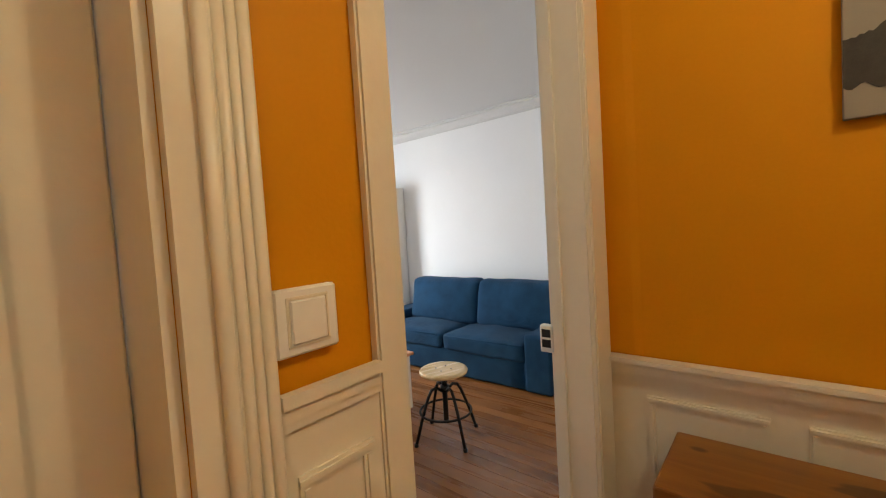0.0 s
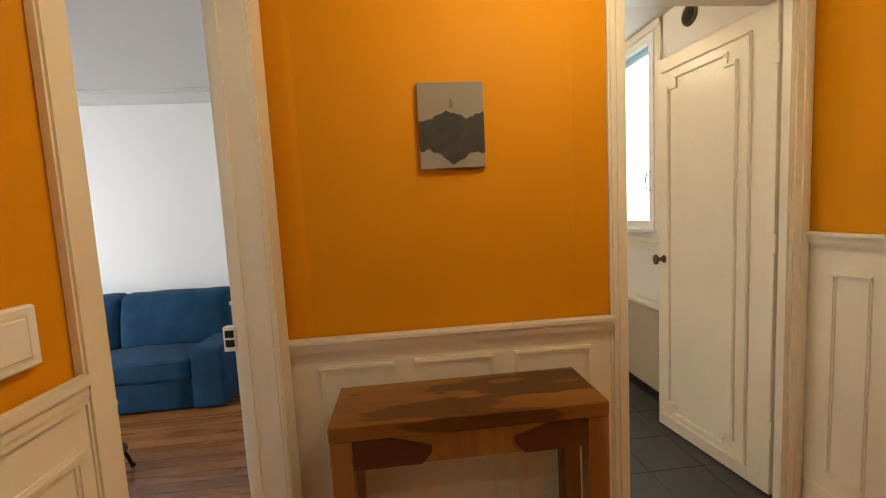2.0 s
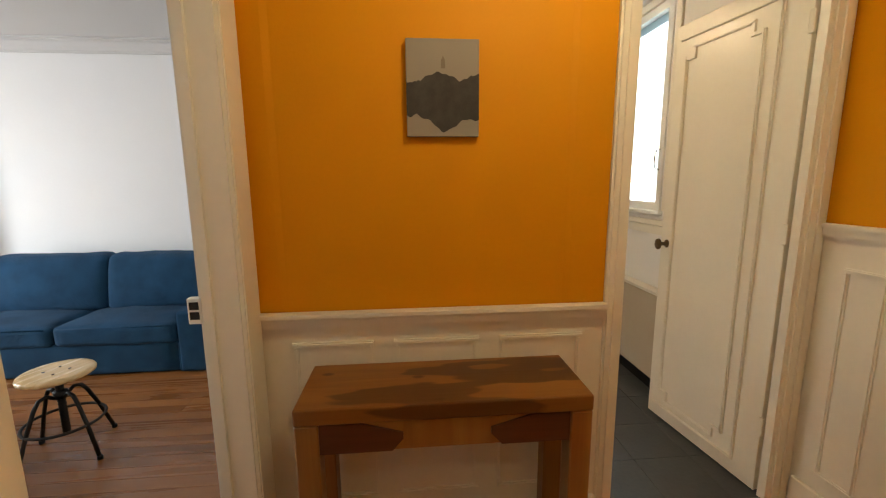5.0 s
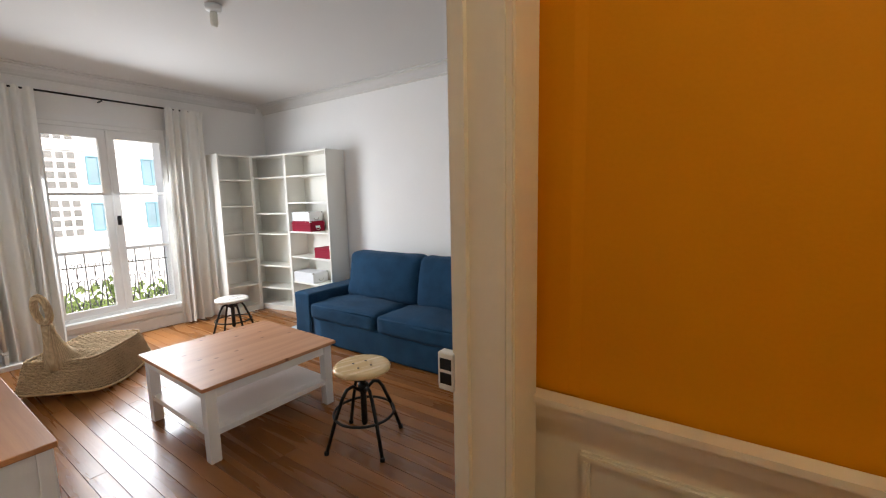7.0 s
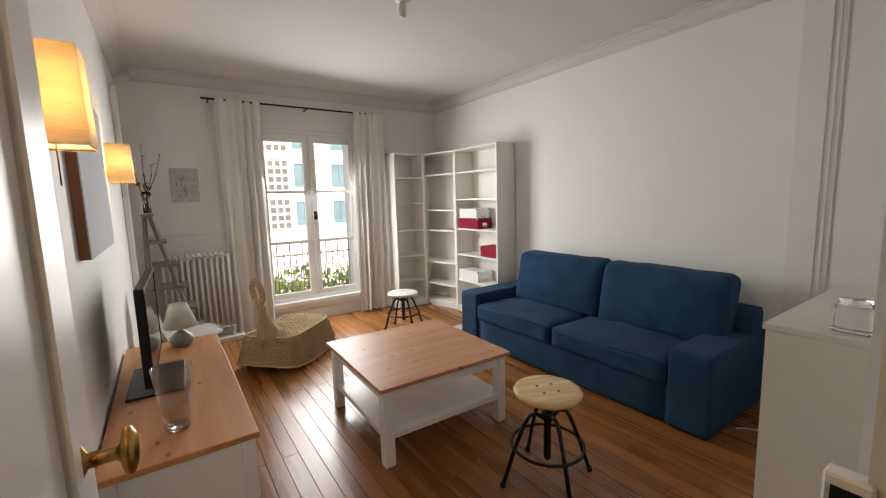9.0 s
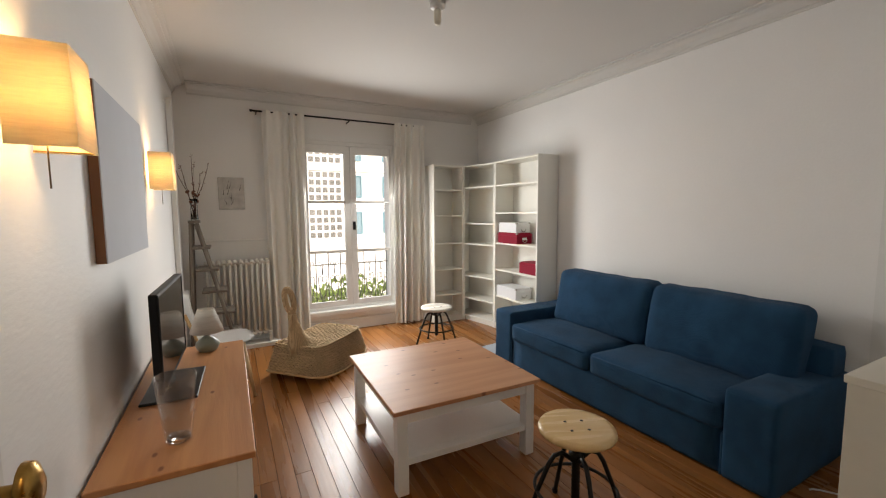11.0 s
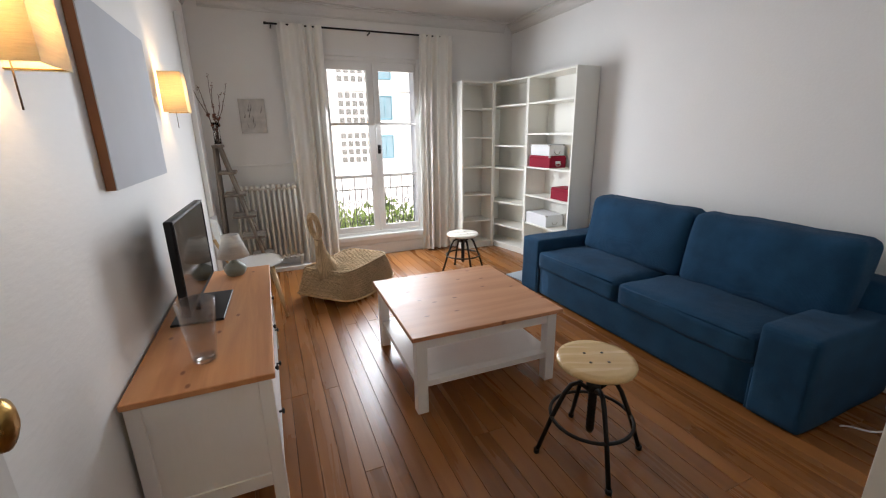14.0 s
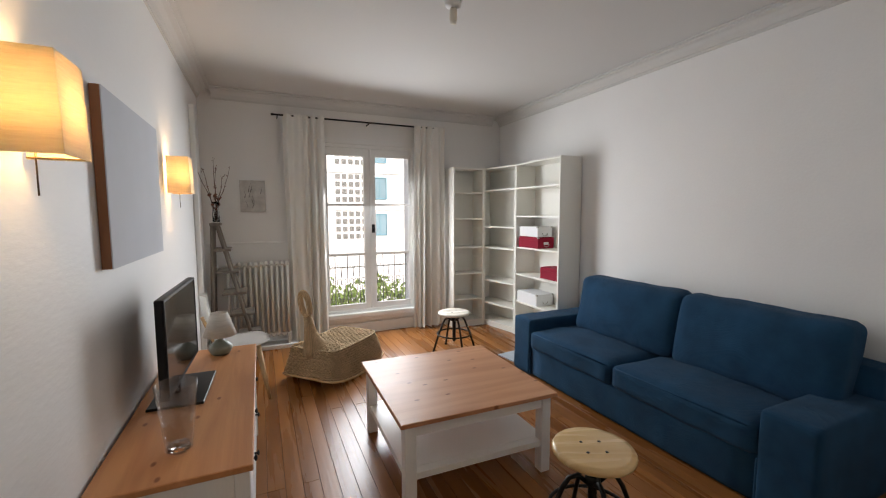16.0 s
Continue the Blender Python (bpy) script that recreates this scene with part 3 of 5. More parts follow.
# living room door, standing open into the room
d = thing("door_2", "white painted door standing open into the living room", "door", (DX0 + 0.01, SY + 0.004, 0), 0, kind="structure")
d.matrix_world = pose(DX0, SY + 0.006, 0, 0, 0, -4.0)
part("leaf", boxed(-0.04, 0.0, 0.008, 0.0, 0.755, 2.285, bevel=0.003), WHITE, d)
part("panel_moulding", moulding(0.11, 1.0, 0.645, 2.17, 0.0, sign=1, width=0.03), WHITE, d)
part("panel_moulding", moulding(0.11, 0.16, 0.645, 0.86, 0.0, sign=1, width=0.03), WHITE, d)
part("edge_strip", boxed(-0.036, 0.7545, 0.01, -0.004, 0.758, 2.28), CREAM, d, "worn cream leaf edge")
knob(d, (0.0, 0.672, 1.068), "x", 1, BRASS)
k = thing("lock_keeper", "white metal lock keeper with two slots on the door jamb", "lock", (DX1, SY, 0))
part("keeper_box", boxed(-0.016, -0.006, 1.015, 0.012, 0.038, 1.105, bevel=0.003), WHITE, k)
for z in (1.032, 1.066):
    part("slot", boxed(-0.0182, 0.0, z, -0.0162, 0.03, z + 0.026), BLACK, k, "dark slot")

# kitchen doorway and door
casing_sides("door_frame_kitchen", "x", HX - 0.001, -1, ((-0.76, -0.692), (-1.627, -1.53)), 2.36, CREAM, "cream moulded frame of the kitchen doorway")
solid("door_jamb_kitchen", boxes((HX - 0.012, -0.772, 0, HX + 0.102, -0.758, 2.33), (HX - 0.012, -1.58, 0, HX + 0.030, -1.520, 2.33), (HX + 0.030, -1.58, 0, HX + 0.102, -1.568, 2.33), (HX - 0.012, -1.52, 2.318, HX + 0.102, -0.772, 2.33)), CREAM, "cream painted kitchen door jamb", "door frame")
solid("threshold_strip", boxed(HX - 0.02, -1.52, 0.0, HX + 0.012, -0.772, 0.006, bevel=0.002), WORN_METAL, "worn metal threshold strip at the kitchen door", "threshold")
d = thing("door_3", "cream panelled kitchen door standing wide open", "door", kind="structure")
d.matrix_world = pose(HX + 0.045, -1.513, 0, 0, 0, 6.3)
part("leaf", boxed(0.0, -0.038, 0.012, 0.735, 0.0, 2.32, bevel=0.003), CREAM, d)
bm = bmesh.new()
u0, u1, v0, v1, n, w = 0.19, 0.65, 0.13, 2.19, 0.055, 0.016
for a, b, c, e in (
    (u0, v0 + n, u0 + w, v1 - n), (u1 - w, v0 + n, u1, v1 - n),
    (u0 + n, v0, u1 - n, v0 + w), (u0 + n, v1 - w, u1 - n, v1),
    (u0 + w, v0 + n, u0 + n + w, v0 + n + w), (u1 - n - w, v0 + n, u1 - w, v0 + n + w),
    (u0 + w, v1 - n - w, u0 + n + w, v1 - n), (u1 - n - w, v1 - n - w, u1 - w, v1 - n),
    (u0 + n, v0 + w, u0 + n + w, v0 + n), (u1 - n - w, v0 + w, u1 - n, v0 + n),
    (u0 + n, v1 - n, u0 + n + w, v1 - w), (u1 - n - w, v1 - n, u1 - n, v1 - w),
    (0.118, 0.09, 0.128, 2.24), (0.128, 0.09, 0.69, 0.098), (0.128, 2.232, 0.69, 2.24),
):
    box(bm, a, 0.0, b, c, 0.011, e)
    if c - a > 0.2 or e - b > 0.2:
        k = 0.005
        box(bm, a + (k if e - b > 0.2 else 0), 0.011, b + (k if c - a > 0.2 else 0), c - (k if e - b > 0.2 else 0), 0.015, e - (k if c - a > 0.2 else 0))
part("panel_moulding", bm, CREAM, d)
knob(d, (0.685, 0.0, 1.105), "y", 1, BRONZE, 0.024)
for z in (0.3, 1.2, 2.05):
    part("hinge", boxed(-0.012, -0.006, z, 0.012, 0.008, z + 0.09, bevel=0.003), CREAM, d)

# mirrored door in the south wall of the hall
casing_sides("door_frame_south", "y", HS - 0.001, 1, ((1.108, 1.21), (0.19, 0.292)), 2.26, CREAM, "cream moulded frame of the mirrored door")
d = thing("door_4", "cream door with a mirror and a brass knob, closed", "door", kind="structure")
part("leaf", boxed(0.285, HS - 0.06, 0.008, 1.115, HS - 0.02, 2.195, bevel=0.003), CREAM, d)
part("mirror", boxed(0.36, HS - 0.020, 0.61, 0.945, HS - 0.014, 1.95), MIRROR, d, "tall mirror screwed to the door")
part("panel_moulding", moulding(0.40, 0.12, 0.98, 0.50, HS - 0.020, axis="y", sign=1, width=0.02, depth=0.004), CREAM, d)
knob(d, (0.985, HS - 0.02, 1.05), "y", 1, BRONZE)

# door in the east wall of the living room
casing_sides("door_frame_east", "x", EX, -1, ((1.42, 1.62), (0.82, 0.90)), 2.60, WHITE, "broad white door casing beside the sofa")
d = thing("door_5", "closed white door beside the sofa", "door", kind="structure")
part("leaf", boxed(EX - 0.006, 0.91, 0.005, EX - 0.001, 1.405, 2.60), WHITE, d)

# window
w = thing("window_1", "tall white french window with two sashes of three panes", "window", kind="structure")
YF = NY + 0.02
part("window_frame", frame_of(WX0, WZ0, WX1, WZ1, 0.045, YF - 0.02, YF + 0.07), WHITE, w)
cs = bmesh.new()
for x0, x1, z0, z1 in ((WX0 - 0.06, WX0 + 0.004, WZ0 - 0.04, WZ1 + 0.06), (WX1 - 0.004, WX1 + 0.06, WZ0 - 0.04, WZ1 + 0.06), (WX0 + 0.004, WX1 - 0.004, WZ1 - 0.004, WZ1 + 0.06)):
    box(cs, x0, NY - 0.022, z0, x1, NY - 0.001, z1)
part("casing", cs, WHITE, w)
part("sill", boxed(WX0 - 0.05, NY - 0.06, WZ0 - 0.045, WX1 + 0.05, NY + 0.02, WZ0 + 0.012, bevel=0.008, seg=2), WHITE, w)
part("apron", boxed(WX0 - 0.04, NY - 0.03, WZ0 - 0.10, WX1 + 0.04, NY - 0.001, WZ0 - 0.046, bevel=0.006), WHITE, w)
XM = 2.235
for s, (x0, x1) in enumerate(((WX0 + 0.047, XM - 0.004), (XM + 0.004, WX1 - 0.047))):
    gx0, gx1 = (1.735, 2.158) if s == 0 else (2.298, 2.72)
    bm = bmesh.new()
    gz0, gz1 = 0.36, 2.125
    box(bm, x0, YF - 0.01, WZ0 + 0.047, gx0, YF + 0.04, WZ1 - 0.047)
    box(bm, gx1, YF - 0.01, WZ0 + 0.047, x1, YF + 0.04, WZ1 - 0.047)
    box(bm, gx0, YF - 0.01, WZ0 + 0.047, gx1, YF + 0.04, gz0)
    box(bm, gx0, YF - 0.01, gz1, gx1, YF + 0.04, WZ1 - 0.047)
    sash = part("sash", bm, WHITE, w)
    levels = (gz0, 0.965, 1.555, gz1)
    for z in levels[1:3]:
        part("glazing_bar", boxed(gx0, YF - 0.002, z - 0.014, gx1, YF + 0.034, z + 0.014), WHITE, sash)
    for z0, z1 in zip(levels, levels[1:]):
        p = part("pane", boxed(gx0, YF + 0.012, z0 + 0.014, gx1, YF + 0.015, z1 - 0.014), PANE, sash)
        p.visible_shadow = False
part("meeting_strip", boxed(XM - 0.012, YF - 0.022, WZ0 + 0.05, XM + 0.010, YF - 0.011, WZ1 - 0.05, bevel=0.004), WHITE, w)
part("window_handle", lathe([(0.006, 0), (0.016, -0.004), (0.018, -0.02), (0.012, -0.035), (0.001, -0.037)], (XM + 0.03, YF - 0.011, 1.27), 14, "y"), BLACK, w, "small black window handle")
part("handle_plate", boxed(XM + 0.012, YF - 0.014, 1.22, XM + 0.048, YF - 0.0105, 1.32, bevel=0.001), BLACK, w, "dark handle plate")

kw = thing("window_2", "bright kitchen window with frosted panes", "window", kind="structure")
part("window_frame", frame_of(2.69, 1.27, 3.55, 2.66, 0.055, KY - 0.08, KY + 0.012), WHITE, kw)
p = part("pane", boxed(2.745, KY - 0.04, 1.325, 3.495, KY - 0.036, 2.605), FROST, kw)
p.visible_shadow = False
part("sill", boxed(2.66, KY, 1.235, 3.58, KY + 0.04, 1.269, bevel=0.008), WHITE, kw)
part("window_handle", tube([(2.73, KY + 0.012, 1.55), (2.73, KY + 0.04, 1.56), (2.73, KY + 0.05, 1.62), (2.73, KY + 0.04, 1.68), (2.73, KY + 0.012, 1.69)], 0.006), CHROME, kw)


# ---- living room ----
def sofa():
    s = thing("sofa", "dark blue fabric two-seat sofa with broad arms against the wall", "sofa", (3.185, 1.675, 0), 0.6)
    L, D = 2.29, 0.84
    part("base", cushion(0.008, 0.235, 0.008, D - 0.02, L - 0.235, 0.27, 0.02, 0.006, 0.003, 3), BLUE, s)
    for y0, sd in ((0.0, 1), (L - 0.24, 2)):
        a = part("arm", cushion(-0.005, y0, 0.006, D, y0 + 0.24, 0.50, 0.018, 0.008, 0.005, sd, 16), BLUE, s)
        part("seam", tube([(0.012, y0 + 0.014, 0.47), (0.012, y0 + 0.226, 0.47)], 0.004, 6), BLUE, a)
    for y in (0.242, L - 0.242):
        part("skirt_pleat", boxed(-0.002, y - 0.006, 0.015, 0.03, y + 0.006, 0.25, bevel=0.003), BLUE, s)
    part("backrest", cushion(D - 0.20, 0.02, 0.10, D, L - 0.24, 0.66, 0.035, 0.006, 0.004, 5), BLUE, s)
    mid = 0.245 + 0.90
    mb = 1.03
    backs = ((0.215, mb), (mb + 0.006, L - 0.315))
    for i, (y0, y1) in enumerate(((0.245, mid), (mid + 0.006, L - 0.245))):
        c = part("seat_cushion", cushion(-0.015, y0, 0.25, D - 0.24, y1, 0.41, 0.04, 0.035, 0.009, 7 + i, 18), BLUE, s)
        edge = [(-0.008, y0 + 0.04, 0.395), (-0.008, y1 - 0.04, 0.395)]
        part("piping", tube(edge, 0.005, 6), BLUE, c)
        bm = cushion(-0.10, backs[i][0] - 0.10 * (i == 0), 0.0, 0.11, backs[i][1], 0.475, 0.055, 0.045, 0.012, 11 + i, 18)
        for v in bm.verts:
            v.co.x += 0.22 * v.co.z
        bmesh.ops.translate(bm, verts=bm.verts[:], vec=(D - 0.33, 0, 0.405))
        part("back_cushion", bm, BLUE, s)
    return s


sofa()


def coffee_table():
    t = thing("coffee_table", "square coffee table with pine top, white legs and shelf", "coffee table", (2.035, 2.995, 0), -1.2)
    h = 0.45
    top = part("tabletop", boxed(-h, -h, 0.437, h, h, 0.46, bevel=0.003), PINE_X, t, "knotty pine top")
    for x in (-h + 0.025, h - 0.085):
        for y in (-h + 0.025, h - 0.085):
            part("leg", boxed(x, y, 0, x + 0.06, y + 0.06, 0.436, bevel=0.003), FURN, t)
    a, b = -h + 0.085, h - 0.085
    for d in ((a, -h + 0.032, 0.375, b, -h + 0.055, 0.436), (a, h - 0.055, 0.375, b, h - 0.032, 0.436), (-h + 0.032, a, 0.375, -h + 0.055, b, 0.436), (h - 0.055, a, 0.375, h - 0.032, b, 0.436)):
        part("apron", boxed(*d), FURN, t)
    part("shelf", boxed(-h + 0.034, -h + 0.0852, 0.15, h - 0.034, h - 0.0852, 0.185, bevel=0.002), FURN, t)
    for y in (-h + 0.034, h - 0.084):
        part("shelf_edge", boxed(-h + 0.0852, y, 0.15, h - 0.0852, y + 0.051, 0.185, bevel=0.002), FURN, t)


coffee_table()


def stool(at, turn, h, wood_, label):
    """h: how far the seat is screwed down."""
    s = thing("stool", label, "stool", at, turn, "stools round the table")
    part("seat", lathe([(0.001, 0.452 - h), (0.155, 0.452 - h), (0.166, 0.458 - h), (0.168, 0.470 - h), (0.162, 0.480 - h), (0.14, 0.483 - h), (0.001, 0.483 - h)], sides=40), wood_, s, "wooden disc seat with four bolts")
    seat = s.children[0]
    for k in range(4):
        a = math.radians(45 + 90 * k)
        part("bolt", lathe([(0.001, 0.4855), (0.006, 0.485), (0.007, 0.4825), (0.007, 0.4815)], (0.055 * math.cos(a), 0.055 * math.sin(a), -h), 10), STEEL, seat)
    part("hub", lathe([(0.001, 0.4515), (0.075, 0.4515), (0.075, 0.445), (0.03, 0.438), (0.022, 0.42), (0.001, 0.42)], (0, 0, -h), sides=24), STEEL, s)
    thread = []
    for i in range(16):
        z = 0.12 + (0.3 - h) * i / 15
        thread += [(0.017, z), (0.0195, z + 0.01)]
    part("screw", lathe([(0.001, 0.105), (0.014, 0.108)] + thread + [(0.017, 0.43 - h), (0.001, 0.431 - h)], sides=18), STEEL, s)
    part("collar", lathe([(0.02, 0.32), (0.032, 0.325), (0.032, 0.365), (0.02, 0.37)], sides=20), STEEL, s)
    ring = [(0.178 * math.cos(k * math.tau / 40), 0.178 * math.sin(k * math.tau / 40), 0.19) for k in range(40)]
    part("footring", tube(ring, 0.008, 8, True), STEEL, s)
    for k in range(4):
        a = math.radians(90 * k)
        c, n = math.cos(a), math.sin(a)
        path = [(0.03, 0.335), (0.065, 0.362), (0.10, 0.352), (0.127, 0.31), (0.178, 0.185), (0.235, 0.015)]
        part("leg", tube([(r * c, r * n, z) for r, z in path], 0.0105, 8), STEEL, s)
        part("foot", lathe([(0.001, 0.0), (0.014, 0.0), (0.014, 0.018), (0.010, 0.022)], (0.238 * c, 0.238 * n, 0), 12), BLACK, s)
    return s


stool((2.235, 2.025, 0), -22, 0.0, BIRCH, "round pale wooden stool on black steel screw base")
stool((2.835, 4.60, 0), -3, 0.058, BIRCH_GLARE, "round wooden stool on black base by the bookcase, glare in its seat colour")


def sideboard():
    s = thing("sideboard", "white television sideboard with a knotty pine top", "sideboard", (WX + 0.018, 2.29, 0), 0)
    L, D, H = 1.40, 0.455, 0.60
    part("top", boxed(-0.006, -0.012, H - 0.024, D + 0.012, L + 0.012, H, bevel=0.003), PINE, s, "oiled knotty pine top")
    for x in (0.0, D - 0.05):
        for y in (0.0, L - 0.05):
            part("leg", boxed(x, y, 0, x + 0.05, y + 0.05, H - 0.0245, bevel=0.003), FURN, s)
    for y in (0.008, L - 0.026):
        part("side_panel", boxed(0.05, y, 0.11, D - 0.05, y + 0.018, H - 0.0245), FURN, s)
        e = y - 0.007 if y < 0.5 else y + 0.018
        part("side_rail", boxed(0.05, e, 0.11, D - 0.05, e + 0.007, 0.165), FURN, s)
        part("side_rail", boxed(0.05, e, H - 0.09, D - 0.05, e + 0.007, H - 0.025), FURN, s)
    part("back", boxed(0.006, 0.05, 0.11, 0.014, L - 0.05, H - 0.025), FURN, s)
    part("floor_board", boxed(0.015, 0.027, 0.11, D - 0.03, L - 0.027, 0.13), FURN, s)
    part("face_rail", boxed(D - 0.03, 0.05, 0.10, D - 0.004, L - 0.05, 0.135), FURN, s)
    w = (L - 0.10) / 3
    for c in range(3):
        for r, (z0, z1) in enumerate(((0.14, 0.345), (0.355, 0.57))):
            y0 = 0.05 + c * w + 0.004
            dr = part("drawer", boxed(D - 0.03, y0, z0, D - 0.006, y0 + w - 0.008, z1, bevel=0.002), FURN, s)
            part("drawer_knob", lathe([(0.005, 0), (0.005, 0.012), (0.012, 0.016), (0.013, 0.022), (0.001, 0.025)], (D - 0.006, y0 + w / 2, (z0 + z1) / 2), 12, "x"), BLACK, dr, "small black knob")


sideboard()
SB = 0.60


def television():
    t = thing("television", "flat black television on a glossy stand on the sideboard", "television", (0.655, 3.06, SB), -2)
    part("base", prism([(-0.115, -0.20), (0.105, -0.20), (0.105, 0.20), (-0.115, 0.20)], 0.0, 0.012, bevel=0.003), BLACK, t)
    part("neck", boxed(-0.035, -0.05, 0.012, -0.01, 0.05, 0.11, bevel=0.004), BLACK, t)
    part("body", boxed(-0.030, -0.33, 0.085, 0.0, 0.33, 0.505, bevel=0.006, seg=2), BLACK, t)
    part("screen", boxed(0.0005, -0.318, 0.105, 0.0035, 0.318, 0.492), SCREEN, t, "dark glossy screen")
    part("bezel", moulding(-0.329, 0.086, 0.329, 0.504, 0.0, width=0.012, depth=0.006, sign=1), BLACK, t)


television()


def vase():
    v = thing("vase", "clear tapered glass vase on the sideboard", "vase", (0.715, 2.49, SB))
    part("body", lathe([(0.001, 0.0), (0.038, 0.0), (0.042, 0.004), (0.068, 0.245), (0.065, 0.247), (0.062, 0.244), (0.039, 0.024), (0.001, 0.020)], sides=36), VASE, v)
    part("base", lathe([(0.001, 0.003), (0.036, 0.003), (0.037, 0.018), (0.001, 0.018)], sides=30), GLASS, v, "thick clear foot")


vase()


def table_lamp():
    t = thing("table_lamp", "small lamp with sage ceramic base and cream shade", "lamp", (0.765, 3.575, SB))
    part("base", lathe([(0.001, 0), (0.045, 0.0), (0.055, 0.012), (0.066, 0.035), (0.062, 0.055), (0.036, 0.078), (0.016, 0.092), (0.012, 0.118), (0.001, 0.12)], sides=32), CERAMIC, t)
    part("shade", lathe([(0.092, 0.118), (0.046, 0.255), (0.043, 0.255), (0.089, 0.118)], sides=36, closed=True), CREAM_CLOTH, t, "cream cone shade")
    part("socket", lathe([(0.001, 0.12), (0.012, 0.12), (0.012, 0.16), (0.001, 0.162)], sides=14), CARD, t)


table_lamp()


def wall_lamp(y, z):
    """A cloth box shade, open above and below, held on the wall."""
    t = thing("wall_lamp", "lit amber cloth box shade wall lamp", "wall lamp", (WX, y, z), 0, "wall lamps over the sideboard")
    W, D, H = 0.165, 0.140, 0.232
    bm = bmesh.new()
    th = 0.003
    # front and two sides, slightly narrower at the top
    for quad in (((D, -W / 2), (D, W / 2)), ((0.012, -W / 2), (D, -W / 2)), ((D, W / 2), (0.012, W / 2))):
        (x0, y0), (x1, y1) = quad
        steps = 6
        rows = []
        for i in range(steps + 1):
            u = i / steps
            zz = -H / 2 + H * u
            f = 1 - 0.045 * u
            rows.append([bm.verts.new((x0 * f, y0 * f, zz)), bm.verts.new((x1 * f, y1 * f, zz))])
        for a, b in zip(rows, rows[1:]):
            bm.faces.new((a[0], a[1], b[1], b[0]))
    bmesh.ops.remove_doubles(bm, verts=bm.verts[:], dist=1e-5)
    bmesh.ops.recalc_face_normals(bm, faces=bm.faces[:])
    bmesh.ops.solidify(bm, geom=bm.faces[:], thickness=th)
    part("shade", bm, LAMP_CLOTH, t)
    b = part("wire_frame", tube([(0.012, -W / 2 + 0.006, -H / 2 + 0.004), (D - 0.006, -W / 2 + 0.006, -H / 2 + 0.004), (D - 0.006, W / 2 - 0.006, -H / 2 + 0.004), (0.012, W / 2 - 0.006, -H / 2 + 0.004)], 0.0022, 6), BRASS, t)
    part("bracket", tube([(0.0, 0, -0.06), (0.04, 0, -0.09), (0.07, 0, -0.09), (0.07, 0, -0.03)], 0.006, 8), BRASS, t)
    part("bulb_holder", lathe([(0.001, -0.05), (0.016, -0.05), (0.016, -0.012), (0.001, -0.01)], (0.07, 0.0, 0), 14), CARD, t)
    part("pull_cord", tube([(0.07, -0.03, -0.09), (0.07, -0.03, -0.21)], 0.002, 6), BRONZE, t)
    return t


wl = wall_lamp(2.10, 1.70)
copy_thing(wl, pose(WX, 3.97, 1.70))


def wall_canvas():
    c = thing("canvas_panel", "pale blue-grey canvas with brown wooden sides on the wall", "picture", (WX, 2.675, 1.245))
    part("canvas", boxed(0.033, 0.0, 0.0, 0.037, 0.86, 0.665), mat("canvas_blue_grey", (0.56, 0.59, 0.64), 0.8, 0, 0.06, 3, 0.15, 220), c)
    for d in ((0.002, 0.0, 0.0, 0.033, 0.02, 0.665), (0.002, 0.84, 0.0, 0.033, 0.86, 0.665), (0.002, 0.02, 0.0, 0.033, 0.84, 0.02), (0.002, 0.02, 0.645, 0.033, 0.84, 0.665)):
        part("stretcher", boxed(*d), EDGEWOOD, c)


wall_canvas()


def small_print():
    c = thing("small_print", "small square grey print of bare branches on the wall", "picture", (0.83, NY - 0.026, 1.47))
    part("panel", boxed(0, 0, 0, 0.245, 0.024, 0.335, bevel=0.002), mat("pale_grey_print", (0.50, 0.48, 0.45), 0.8, 0, 0.25, 14, 0.1, 200), c)
    rnd = random.Random(4)
    for i in range(9):
        x, z = 0.03 + rnd.random() * 0.18, 0.03 + rnd.random() * 0.2
        pts = [(x, -0.0015, z), (x + rnd.uniform(-0.02, 0.02), -0.0015, z + 0.03), (x + rnd.uniform(-0.03, 0.03), -0.0015, z + 0.06 + 0.04 * rnd.random())]
        part("branch_mark", tube(pts, [0.005, 0.003, 0.001], 5, flat=0.2), mat("print_branch", (0.17, 0.16, 0.15), 0.8), c)


small_print()


def bookcase(name, m, W, shelves, label):
    b = thing(name, label, "bookcase", group="white corner bookcases")
    b.matrix_world = m
    D, H, t = 0.275, 2.02, 0.02
    for x in (0, W - t):
        part("side", boxed(x, 0, 0, x + t, D, H, bevel=0.0015), WHITE_LAM, b)
    part("back", boxed(t, D - 0.008, 0.06, W - t, D - 0.002, H - t), WHITE_LAM, b)
    part("top", boxed(t, 0.002, H - t, W - t, D - 0.009, H - 0.001), WHITE_LAM, b)
    part("bottom", boxed(t, 0.002, 0.06, W - t, D - 0.009, 0.08), WHITE_LAM, b)
    part("plinth", boxed(t, 0.012, 0.0, W - t, 0.028, 0.0595), WHITE_LAM, b)
    for z in shelves:
        part("shelf", boxed(t, 0.006, z - 0.018, W - t, D - 0.009, z, bevel=0.001), WHITE_LAM, b)
    return b


bookcase("bookcase", pose(3.755, 4.850, 0, 0, 0, -90), 0.778, (0.415, 0.74, 1.058, 1.42, 1.745), "white bookcase with a few storage boxes")
bookcase("bookcase", pose(3.20, 5.37, 0), 0.43, (0.36, 0.69, 1.03, 1.385, 1.715), "narrow empty white bookcase beside the curtain")


